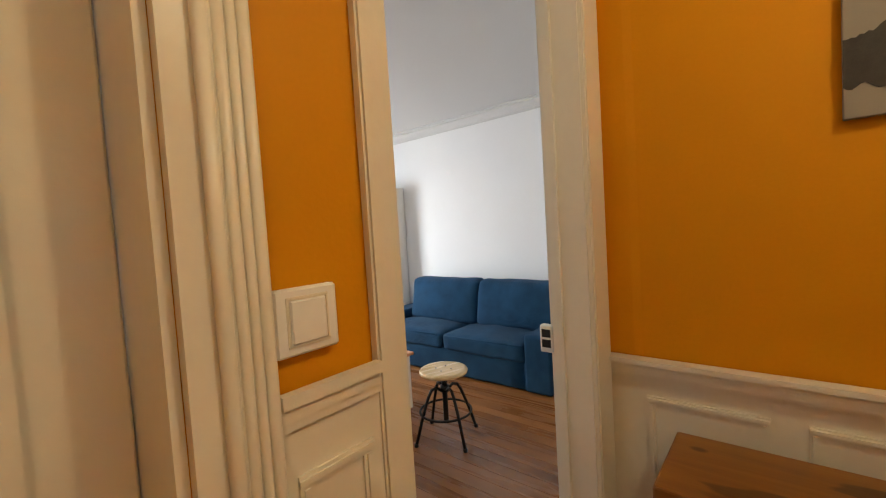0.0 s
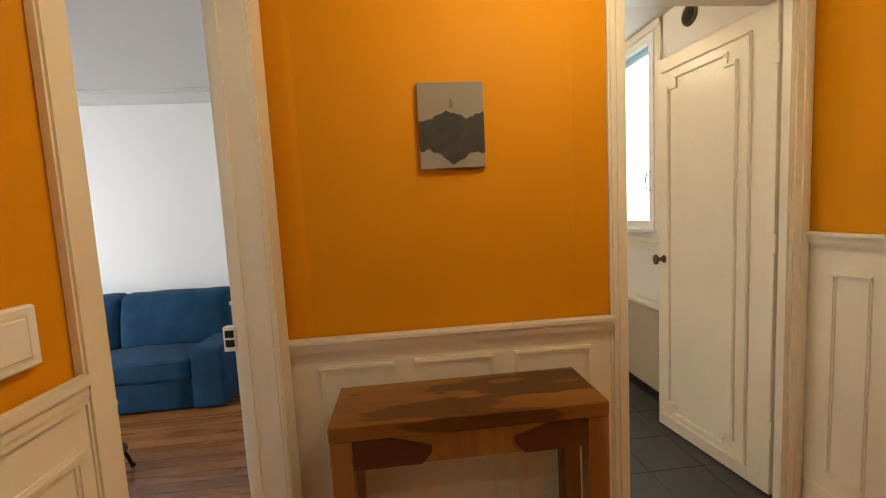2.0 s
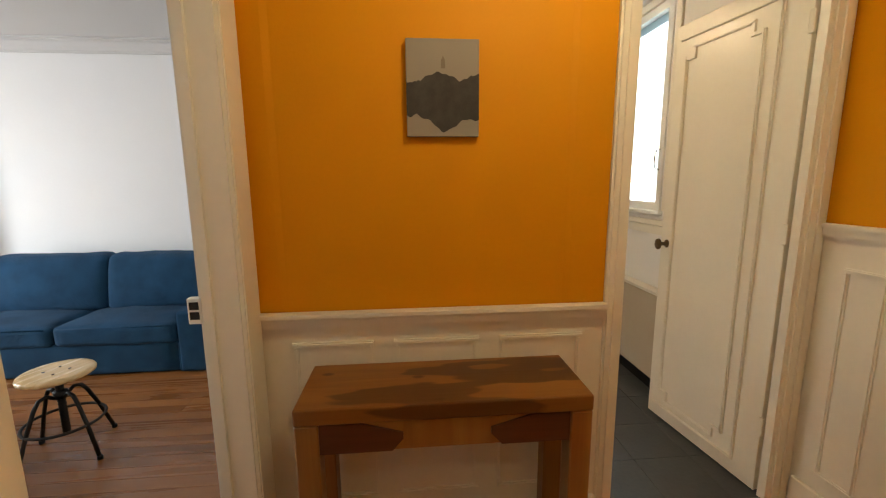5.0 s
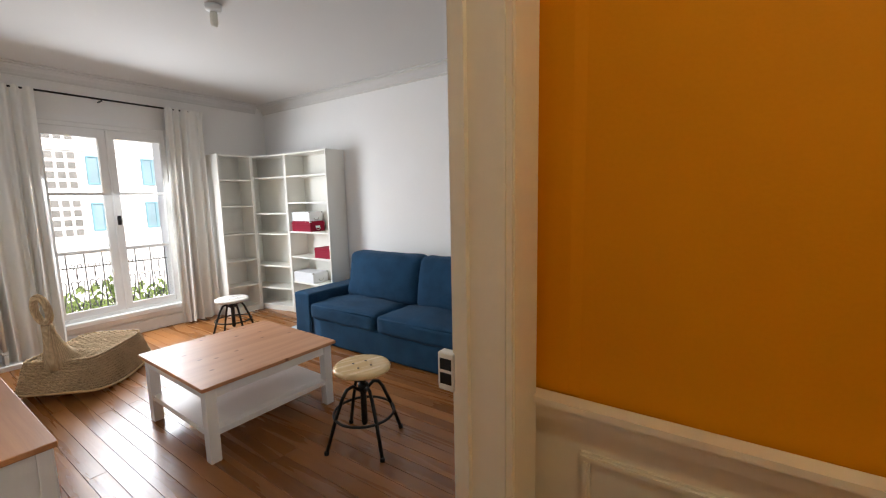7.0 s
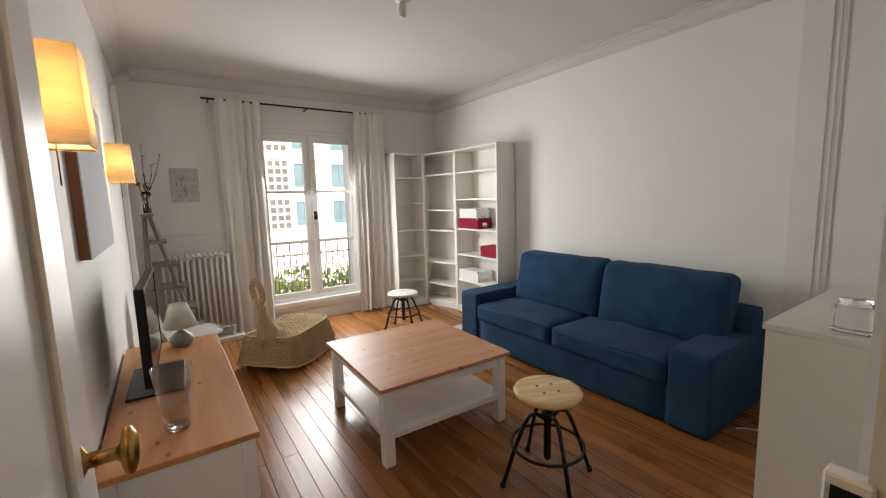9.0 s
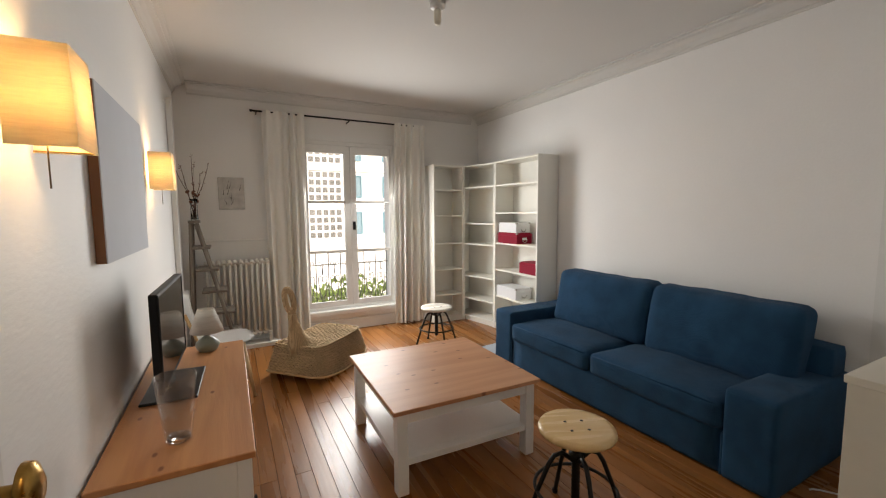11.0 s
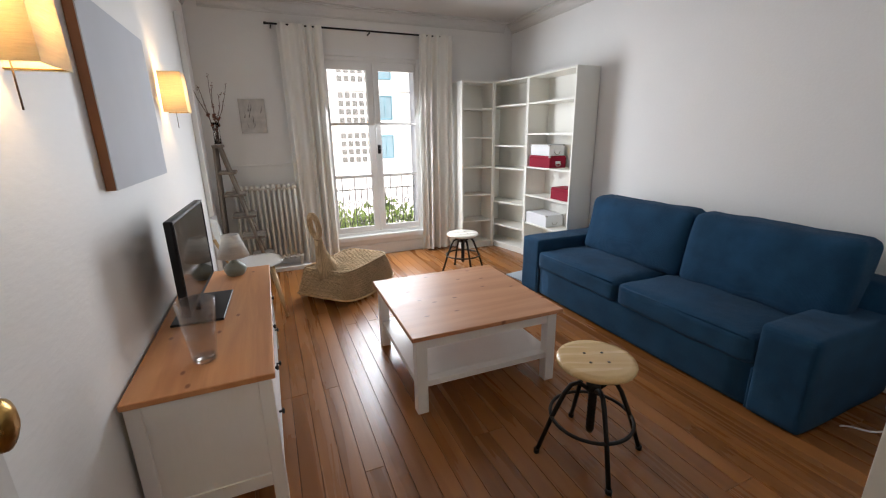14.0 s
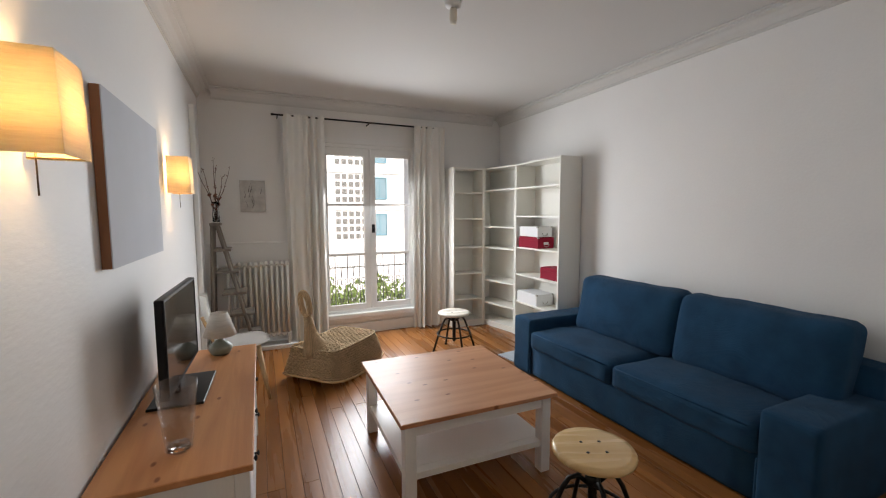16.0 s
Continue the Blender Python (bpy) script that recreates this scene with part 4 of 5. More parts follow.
def corner_bookcase():
    b = thing("corner_bookcase", "empty white corner bookcase between two others", "bookcase", (0, 0, 0), 0, "white corner bookcases")
    f0, f1 = Vector((3.632, 5.368, 0)), Vector((3.755, 4.853, 0))
    c = [(f0.x, f0.y), (f1.x, f1.y), (EX - 0.012, f1.y + 0.0), (EX - 0.012, 5.12), (3.88, 5.64), (f0.x, 5.64)]
    H = 2.02
    for i, (p, q) in enumerate(((c[1], c[2]), (c[2], c[3]), (c[3], c[4]), (c[4], c[5]), (c[5], c[0]))):
        n = Vector((-(q[1] - p[1]), q[0] - p[0], 0)).normalized() * 0.018
        part("panel", prism([p, q, (q[0] + n.x, q[1] + n.y), (p[0] + n.x, p[1] + n.y)], 0.0, H), WHITE_LAM, b)
    inner = [(f0.x + 0.02, f0.y + 0.004), (f1.x + 0.004, f1.y + 0.02), (EX - 0.032, f1.y + 0.02), (EX - 0.032, 5.115), (3.87, 5.62), (f0.x + 0.02, 5.62)]
    for z in (0.07, 0.305, 0.60, 1.02, 1.285, 1.745, 2.018):
        part("shelf", prism(inner, z - 0.018, z), WHITE_LAM, b)
    plinth = [(f0.x + 0.03, f0.y + 0.01), (f1.x + 0.012, f1.y + 0.025), (f1.x + 0.03, f1.y + 0.03), (f0.x + 0.045, f0.y + 0.02)]
    part("plinth", prism(plinth, 0.0, 0.05), WHITE_LAM, b)


corner_bookcase()


def storage_box(at, turn, L, W, H, material, label):
    """A lidded card box; a half-moon metal pull on one end, metal caps on the lid's corners."""
    b = thing("storage_box", label, "box", at, turn, "card storage boxes")
    part("box_body", boxed(0.002, 0.002, 0, L - 0.002, W - 0.002, H * 0.70, bevel=0.002), material, b)
    part("lid", boxed(0, 0, H * 0.701, L, W, H, bevel=0.003), material, b)
    for x in (0.0, L - 0.018):
        for y in (0.0, W - 0.018):
            part("corner_cap", boxed(x - 0.0012, y - 0.0012, H - 0.016, x + 0.0192, y + 0.0192, H + 0.0012, bevel=0.001), HOLDER, b, "small metal corner cap")
    z = H * 0.42
    part("label_plate", boxed(-0.003, W * 0.5 - 0.032, z - 0.010, 0.0015, W * 0.5 + 0.032, z + 0.018, bevel=0.001), CARD, b, "paper label in a metal frame")
    arc = [(-0.006, W * 0.5 + 0.034 * math.cos(a), z - 0.004 + 0.03 * math.sin(a)) for a in [math.pi * (1 + k / 12) for k in range(13)]]
    part("pull", tube(arc, 0.004, 6), CHROME, b, "half-moon metal pull")
    return b


storage_box((4.00, 4.445, 1.058), 90, 0.37, 0.22, 0.125, RED, "dark red lidded card box on the shelf")
storage_box((3.99, 4.470, 1.1845), 90, 0.34, 0.20, 0.115, CARD, "white lidded card box on a red one")
storage_box((3.99, 4.115, 0.74), 90, 0.30, 0.20, 0.125, RED, "small dark red card box on the shelf")
storage_box((4.00, 4.440, 0.415), 90, 0.38, 0.23, 0.13, CARD, "large white card box on the shelf")



def curtain(x0, x1, folds, seed, label):
    """Hanging cloth with deep, uneven folds, on tab loops."""
    c = thing("curtain", label, "curtain", (0, 5.545, 0), 0, "window curtains")
    bm = bmesh.new()
    nx, nz = folds * 14, 30
    grid = []
    for j in range(nz + 1):
        v = j / nz
        z = 0.02 + (2.507 - 0.02) * v
        row = []
        for i in range(nx + 1):
            u = i / nx
            a = u * folds * math.tau + 1.1 * math.sin(u * 8 + seed) + 0.25 * math.sin(2 * v + seed)
            depth = (0.042 + 0.016 * math.sin(u * 9 + seed)) * (1.0 - 0.55 * v)
            x = x0 + (x1 - x0) * u + 0.014 * math.sin(a * 0.5 + 2 * v) * (1 - v) + 0.02 * (1 - v) * math.sin(seed + 2 * u)
            row.append(bm.verts.new((x, depth * math.sin(a) - 0.024 * v ** 6 + 0.006 * noise.noise(Vector((u * 6, v * 4, seed))), z)))
        grid.append(row)
    for a, b in zip(grid, grid[1:]):
        for i in range(nx):
            f = bm.faces.new((a[i], a[i + 1], b[i + 1], b[i]))
            f.smooth = True
    cloth = part("cloth", bm, CURTAIN, c)
    n = max(4, folds)
    for k in (0, n - 1):
        x = x0 + (x1 - x0) * (k + 0.5) / n
        loop = bmesh.new()
        box(loop, x - 0.02, -0.017, 2.46, x + 0.02, -0.0135, 2.505)
        box(loop, x - 0.02, 0.0135, 2.46, x + 0.02, 0.017, 2.505)
        box(loop, x - 0.02, -0.017, 2.505, x + 0.02, 0.017, 2.508)
        part("tab_loop", loop, CURTAIN, c)
    return c


curtain(1.26, 1.70, 5, 1.3, "white cotton curtain drawn aside from the window")
curtain(2.745, 3.15, 5, 4.1, "white cotton curtain beside the bookcase")
r = thing("curtain_rod", "thin black curtain rod over the window", "curtain rod", (0, 5.545, 2.494))
part("rod", tube([(1.17, 0, 0), (3.14, 0, 0)], 0.0095, 10), STEEL, r)
for x in (1.17, 3.14):
    part("finial", lathe([(0.001, -0.014), (0.013, -0.010), (0.013, 0.010), (0.001, 0.014)], (x, 0, 0), 12, "x"), STEEL, r)
for x in (1.22, 2.2, 3.10):
    part("bracket", boxed(x - 0.006, 0.0, -0.02, x + 0.006, NY - 5.545, -0.01), STEEL, r)


def radiator():
    r = thing("radiator", "old cream column radiator under the small print", "radiator", (0.69, NY - 0.13, 0))
    n, pitch = 12, 0.052
    bm = bmesh.new()
    for y in (-0.035, 0.035):
        tube([(0, y, 0.165), (0, y, 0.90)], 0.0145, 10, bm=bm)
    tube([(0, -0.045, 0.90), (0, 0, 0.925), (0, 0.045, 0.90)], 0.022, 10, bm=bm)
    tube([(0, -0.045, 0.16), (0, 0, 0.135), (0, 0.045, 0.16)], 0.022, 10, bm=bm)
    me = mesh_of(bm, "column", RADPAINT)
    for i in range(n):
        ob = new("column", me)
        ob.parent = r
        ob.location = (i * pitch, 0, 0)
    for z in (0.16, 0.895):
        part("header", tube([(-0.02, 0, z), ((n - 1) * pitch + 0.02, 0, z)], 0.02, 12), RADPAINT, r)
    for x in (0.0, (n - 1) * pitch):
        part("foot", boxed(x - 0.014, -0.06, 0.0, x + 0.014, 0.06, 0.13, bevel=0.004), RADPAINT, r)
    part("supply_pipe", tube([(-0.02, 0, 0.895), (-0.10, 0, 0.895), (-0.13, 0.02, 0.86), (-0.13, 0.02, 0.0)], 0.011, 8), RADPAINT, r)
    part("valve", lathe([(0.001, -0.03), (0.018, -0.03), (0.02, 0.02), (0.012, 0.03), (0.001, 0.031)], (-0.10, -0.02, 0.91), 12, "y"), CARD, r)


radiator()
solid("radiator_plinth", boxed(0.62, NY - 0.22, 0, 1.36, NY - 0.017, 0.045, bevel=0.004), WALL, "low pale plinth under the radiator", "plinth")


def plant_ladder():
    t = thing("step_ladder", "weathered grey wooden step ladder used as plant stand", "ladder", (0.56, 5.28, 0), 0)
    # front rails lean to the right, back rails stand nearly upright
    for y in (-0.13, 0.11):
        part("rail", tube([(0.40, y * 1.15, 0.012), (0.08, y * 0.75, 1.34)], [0.02, 0.018], 4), GREYWOOD, t)
        part("back_rail", tube([(0.0, y * 1.2, 0.012), (0.04, y * 0.75, 1.34)], [0.02, 0.018], 4), GREYWOOD, t)
    for z, x0, x1 in ((0.27, 0.22, 0.42), (0.48, 0.16, 0.37), (0.69, 0.10, 0.31), (0.90, 0.06, 0.25), (1.11, 0.04, 0.19)):
        part("step", boxed(x0, -0.14, z - 0.012, x1, 0.12, z + 0.012, bevel=0.003), GREYWOOD, t)
    part("top_board", boxed(0.02, -0.11, 1.34, 0.11, 0.10, 1.365, bevel=0.003), GREYWOOD, t)


plant_ladder()


def branches():
    v = thing("branch_vase", "slim glass vase with dry blossoming branches on the ladder", "plant", (0.63, 5.275, 1.365))
    part("vase", lathe([(0.001, 0), (0.03, 0), (0.032, 0.005), (0.028, 0.15), (0.036, 0.2), (0.033, 0.2), (0.025, 0.15), (0.028, 0.012), (0.001, 0.01)], sides=20), GLASS, v)
    rnd = random.Random(8)
    for k in range(6):
        a = k * 1.1 + 0.4
        lean = 0.05 + 0.12 * rnd.random()
        pts = [(0.008 * math.cos(a), 0.008 * math.sin(a), 0.02)]
        for i in range(1, 8):
            u = i / 7
            pts.append((lean * u ** 1.3 * math.cos(a) * 1.2 + rnd.uniform(-0.008, 0.008), lean * u ** 1.3 * math.sin(a) * 0.6 + rnd.uniform(-0.008, 0.008), 0.02 + u * (0.42 + 0.16 * rnd.random())))
        twig = part("branch", tube(pts, [0.0045 - 0.0004 * i for i in range(8)], 5), TWIG, v)
        bm = bmesh.new()
        for i in range(2, 8):
            for j in range(3):
                p = Vector(pts[i]) + Vector((rnd.uniform(-0.012, 0.012), rnd.uniform(-0.012, 0.012), rnd.uniform(-0.02, 0.02)))
                bmesh.ops.create_icosphere(bm, subdivisions=1, radius=rnd.uniform(0.004, 0.008) * (1.6 if i < 4 else 0.6), matrix=Matrix.Translation(p))
        part("blossom", bm, BUD, twig, "rust-red dried blossoms")


branches()


def rope_chair():
    """A low rocking seat of woven fibre, its back drawn up into a loop."""
    c = thing("rocking_chair", "low woven banana-fibre rocking chair with looped back", "chair", (1.615, 4.60, 0), 43)
    hx, hy = 0.385, 0.265

    def ring(s, z, rise, count=56):
        pts = []
        for k in range(count):
            a = k * math.tau / count
            p = 9.0
            r = 1 / (abs(math.cos(a)) ** p + abs(math.sin(a)) ** p) ** (1 / p)
            x, y = r * math.cos(a) * hx * s, r * math.sin(a) * hy * s
            pts.append((x, y, z + rise(x)))
        return pts

    rows = 14
    for i in range(rows):
        u = i / (rows - 1)
        z = 0.014 + 0.27 * u
        s = 1.06 - 0.17 * u ** 1.3
        # twisted strands: every band swells and narrows along its length
        thick = [0.0086 * (1 + (0.42 if i % 3 else 0.2) * math.sin(1.57 * k + 1.57 * i)) for k in range(168)]
        part("woven_band", tube(ring(s, z, lambda x, u=u: 0.36 * (1 - u) * x * x + 0.10 * u * x * x, 168), thick, 6, True), ROPE, c)
    part("rocker_rim", tube(ring(1.09, 0.012, lambda x: 0.36 * x * x), 0.010, 6, True), ASH, c)
    # inner lining behind the rows
    bm = bmesh.new()
    lo = [bm.verts.new(p) for p in ring(1.025, 0.016, lambda x: 0.36 * x * x)]
    hi = [bm.verts.new(p) for p in ring(0.86, 0.280, lambda x: 0.10 * x * x)]
    for k in range(56):
        bm.faces.new((lo[k], lo[(k + 1) % 56], hi[(k + 1) % 56], hi[k]))
    part("lining", bm, ROPE, c)
    # seat, rising behind into the neck
    bm = bmesh.new()
    nu, nv = 96, 64
    g = []
    for i in range(nu + 1):
        u = i / nu
        row = []
        for j in range(nv + 1):
            v = j / nv * 2 - 1
            x = (-0.365 + 0.72 * u)
            half = hy * 0.92 * (1 - 0.25 * max(0, abs(2 * u - 1) - 0.85) / 0.15)
            back = max(0.0, 1 - u / 0.5)
            ridge = math.exp(-(v / (0.22 + 0.5 * (1 - back))) ** 2)
            z = 0.292 + 0.02 * (u - 0.5) - 0.022 * math.exp(-((u - 0.6) / 0.22) ** 2) * (1 - v * v) + 0.23 * back ** 2.0 * ridge - 0.015 * abs(v) ** 4
            row.append(bm.verts.new((x, v * half, z + 0.007 * math.sin(140 * x + 1.57 * (j % 8 > 3) * 2) * abs(math.sin(math.pi * j / 4)))))
        g.append(row)
    for a, b in zip(g, g[1:]):
        for j in range(nv):
            f = bm.faces.new((a[j], a[j + 1], b[j + 1], b[j]))
            f.smooth = True
    bmesh.ops.solidify(bm, geom=bm.faces[:], thickness=0.02)
    part("seat", bm, ROPE, c)
    neck = [(-0.27, 0, 0.27), (-0.292, 0, 0.315), (-0.313, 0, 0.365), (-0.335, 0, 0.44), (-0.355, 0, 0.52), (-0.365, 0, 0.585)]
    part("neck", tube(neck, [0.12, 0.098, 0.078, 0.054, 0.039, 0.035], 18), ROPE, c)
    loop = [(-0.372 - 0.02 * (1 - math.cos(a)), 0.043 * math.sin(a), 0.70 - 0.10 * math.cos(a)) for a in [k * math.tau / 28 for k in range(28)]]
    part("loop", tube(loop, 0.024, 10, True), ROPE, c)


rope_chair()


def shell_chair():
    c = thing("side_chair", "white moulded chair on pale wooden legs by the sideboard", "chair", (0.825, 4.36, 0), 5)
    bm = bmesh.new()
    nu, nv = 18, 14
    g = []
    for i in range(nu + 1):
        u = i / nu
        row = []
        for j in range(nv + 1):
            v = j / nv * 2 - 1
            if u < 0.55:
                k = u / 0.55
                x = 0.23 - 0.40 * k
                z = 0.452 - 0.022 * math.sin(k * math.pi) + 0.02 * v * v - 0.02 * max(0, 1 - k * 6)
                w = 0.225 * (1 - max(0, 1 - k * 3.5) ** 2.2 * 0.7)
            else:
                k = (u - 0.55) / 0.45
                x = -0.17 - 0.085 * k - 0.02 * math.sin(k * math.pi)
                z = 0.45 + 0.39 * k
                w = 0.21 - 0.10 * k ** 3
                x += 0.05 * v * v
            row.append(bm.verts.new((x, v * w, z)))
        g.append(row)
    for a, b in zip(g, g[1:]):
        for j in range(nv):
            f = bm.faces.new((a[j], a[j + 1], b[j + 1], b[j]))
            f.smooth = True
    bmesh.ops.solidify(bm, geom=bm.faces[:], thickness=0.012)
    part("shell", bm, SHELL, c)
    for x, y in ((0.16, 0.16), (0.16, -0.16), (-0.14, 0.16), (-0.14, -0.16)):
        part("leg", tube([(x * 0.8, y * 0.8, 0.425), (x * 1.2, y * 1.2, 0.0)], [0.02, 0.012], 10), ASH, c)
        part("back_post", tube([(-0.15, y * 0.9, 0.44), (-0.24, y * 0.9, 0.70)], 0.012, 8), ASH, c) if x < 0 else None


shell_chair()


def chest():
    c = thing("chest", "tall cream chest of drawers beside the doorway", "chest", (2.19, SY + 0.018, 0))
    W, D, H = 0.80, 0.335, 1.04
    part("side_panel", boxed(0, 0, 0, 0.018, D - 0.002, H - 0.02, bevel=0.001), CREAM, c)
    part("side_panel", boxed(W - 0.018, 0, 0, W, D - 0.002, H - 0.02, bevel=0.001), CREAM, c)
    part("back_panel", boxed(0.018, 0, 0.05, W - 0.018, 0.01, H - 0.02), CREAM, c)
    part("bottom_board", boxed(0.018, 0.01, 0.05, W - 0.018, D - 0.02, 0.07), CREAM, c)
    part("top", boxed(-0.004, 0, H - 0.0195, W + 0.004, D + 0.004, H, bevel=0.002), CREAM, c)
    for i in range(4):
        z = 0.06 + i * 0.238
        part("drawer_front", boxed(0.02, D - 0.018, z, W - 0.02, D, z + 0.23, bevel=0.002), CREAM, c)
    j = thing("glass_jar", "small clear glass jar on the chest", "jar", (2.27, SY + 0.18, H))
    part("jar_body", boxed(-0.045, -0.045, 0.0, 0.045, 0.045, 0.075, bevel=0.012, seg=2), GLASS, j)
    part("jar_lid", lathe([(0.001, 0.076), (0.034, 0.076), (0.034, 0.09), (0.001, 0.091)], sides=20), GLASS, j)
    b = thing("small_dish", "small dark bowl on the chest", "bowl", (2.52, SY + 0.12, H))
    part("bowl", lathe([(0.001, 0), (0.03, 0), (0.055, 0.03), (0.05, 0.03), (0.028, 0.006), (0.001, 0.006)], sides=20), BLACK, b)
    part("foot_ring", lathe([(0.02, 0.0), (0.024, 0.0), (0.024, 0.004), (0.02, 0.004)], sides=16, closed=True), CHROME, b)


chest()

# ceiling rose, floor cable, wall socket
r = thing("ceiling_socket", "bare white lamp holder on the ceiling", "lamp holder", (2.125, 3.13, CH))
part("rose", lathe([(0.001, -0.001), (0.05, -0.001), (0.048, -0.03), (0.03, -0.042), (0.001, -0.043)], sides=24), WHITE, r)
part("holder", lathe([(0.02, -0.043), (0.024, -0.06), (0.024, -0.11), (0.018, -0.13), (0.001, -0.131)], sides=20), CREAM, r)
# flat pad whose pale blue imitates a reflection on the boards
m = thing("floor_mat", "thin pale blue pad painted as a floor reflection beside the sofa", "mat", (3.40, 4.18, 0), 8)
part("pad", boxed(-0.20, -0.14, 0.0, 0.20, 0.14, 0.012, bevel=0.004), mat("pale_blue_reflection", (0.50, 0.56, 0.62), 0.9, 0, 0.1, 9, 0.3, 160), m)
c = thing("floor_cable", "white cable lying on the boards beside the sofa", "cable")
part("cord", tube([(3.47 + 0.02 * i, 1.64 - 0.017 * i + 0.012 * math.sin(i * 1.1), 0.006) for i in range(22)], 0.0045, 6), CARD, c)
c = thing("floor_plug", "white multiway socket on the floor behind the sofa end", "socket", (3.78, 1.56, 0), 25)
part("strip", boxed(-0.10, -0.025, 0.0, 0.10, 0.025, 0.035, bevel=0.006), CARD, c)
for i in range(3):
    part("outlet", lathe([(0.001, 0.0355), (0.017, 0.0355), (0.017, 0.0365), (0.001, 0.0365)], (-0.06 + 0.06 * i, 0, 0), 14), BLACK, c)
s = thing("wall_socket", "old white wall socket over the skirting", "socket", (WX, 2.125, 0.29))
part("plate", boxed(0.0, -0.035, -0.035, 0.012, 0.035, 0.035, bevel=0.004), CARD, s)
part("outlet", lathe([(0.001, 0.0125), (0.022, 0.0125), (0.022, 0.02), (0.018, 0.021), (0.001, 0.014)], (0, 0, 0), 18, "x"), CARD, s)


# ---- hall ----
def console():
    t = thing("console_table", "dark mottled hardwood console table against the panelling", "console table", (1.148, -0.487, 0))
    W, D, H = 0.95, 0.315, 0.80
    part("top", boxed(0, 0, H - 0.055, D, W, H, bevel=0.006, seg=2), CONSOLE, t)
    for x in (0.0, D - 0.075):
        for y in (0.0, W - 0.075):
            part("leg", boxed(x + 0.001, y + 0.001, 0.0, x + 0.074, y + 0.074, H - 0.0555, bevel=0.005), CONSOLE_LEG, t)
    part("front_rail", boxed(0.012, 0.075, H - 0.155, 0.03, W - 0.075, H - 0.0555), CONSOLE_LEG, t)
    part("back_rail", boxed(D - 0.03, 0.075, H - 0.155, D - 0.012, W - 0.075, H - 0.0555), CONSOLE_LEG, t)
    for side in (0, 1):
        pts = [(0.076, H - 0.155), (0.30, H - 0.155), (0.335, H - 0.115), (0.335, H - 0.095), (0.20, H - 0.057), (0.076, H - 0.057)]
        if side:
            pts = [(W - y, z) for y, z in pts][::-1]
        part("corner_block", prism(pts, 0.004, 0.0118, "yz"), CONSOLE_DARK, t, "dark shaped corner piece")
    for y in (0.012, W - 0.03):
        part("side_rail", boxed(0.075, y, H - 0.155, D - 0.075, y + 0.018, H - 0.0555), CONSOLE_LEG, t)


console()


def rug():
    """Rag rug: narrow strips of cloth of many colours, with fringes."""
    r = thing("rag_rug", "striped multicoloured rag rug under the console", "rug", (0, 0, 0))
    rnd = random.Random(21)
    tones = [mat("rag_dark", (0.03, 0.03, 0.035), 0.95, 0, 0.3, 30, 0.4, 200), mat("rag_cream", (0.42, 0.36, 0.27), 0.95, 0, 0.2, 30, 0.4, 200), mat("rag_brown", (0.16, 0.09, 0.05), 0.95, 0, 0.3, 30, 0.4, 200), mat("rag_grey", (0.16, 0.17, 0.18), 0.95, 0, 0.3, 30, 0.4, 200), mat("rag_rust", (0.25, 0.06, 0.035), 0.95, 0, 0.3, 30, 0.4, 200), mat("rag_green", (0.10, 0.12, 0.08), 0.95, 0, 0.3, 30, 0.4, 200)]
    y, k = -0.47, 0
    while y < 0.43:
        w = rnd.uniform(0.007, 0.016)
        bm = bmesh.new()
        n = 14
        rows = []
        for i in range(n + 1):
            x = 0.62 + 0.80 * i / n
            dy = 0.003 * math.sin(i * 1.9 + k) + 0.05 * (x - 1.0) * 0.3
            rows.append([bm.verts.new((x, y + dy, 0.002)), bm.verts.new((x, y + dy + w * 0.5, 0.010 + 0.002 * rnd.random())), bm.verts.new((x, y + dy + w, 0.002))])
        for a, b in zip(rows, rows[1:]):
            bm.faces.new((a[0], a[1], b[1], b[0]))
            bm.faces.new((a[1], a[2], b[2], b[1]))
        part("strip", bm, tones[rnd.choice((0, 0, 1, 1, 2, 3, 3, 1, 4, 5, 0))], r)
        y += w * 0.97
        k += 1
    bm = bmesh.new()
    for i in range(40):
        x = 0.63 + 0.02 * i
        for y0, s in ((-0.475, -1), (0.435, 1)):
            tube([(x, y0, 0.006), (x + rnd.uniform(-0.012, 0.012), y0 + s * 0.035, 0.006)], 0.002, 4, bm=bm)
    part("fringe", bm, tones[1], r, "frayed cream fringe")


rug()


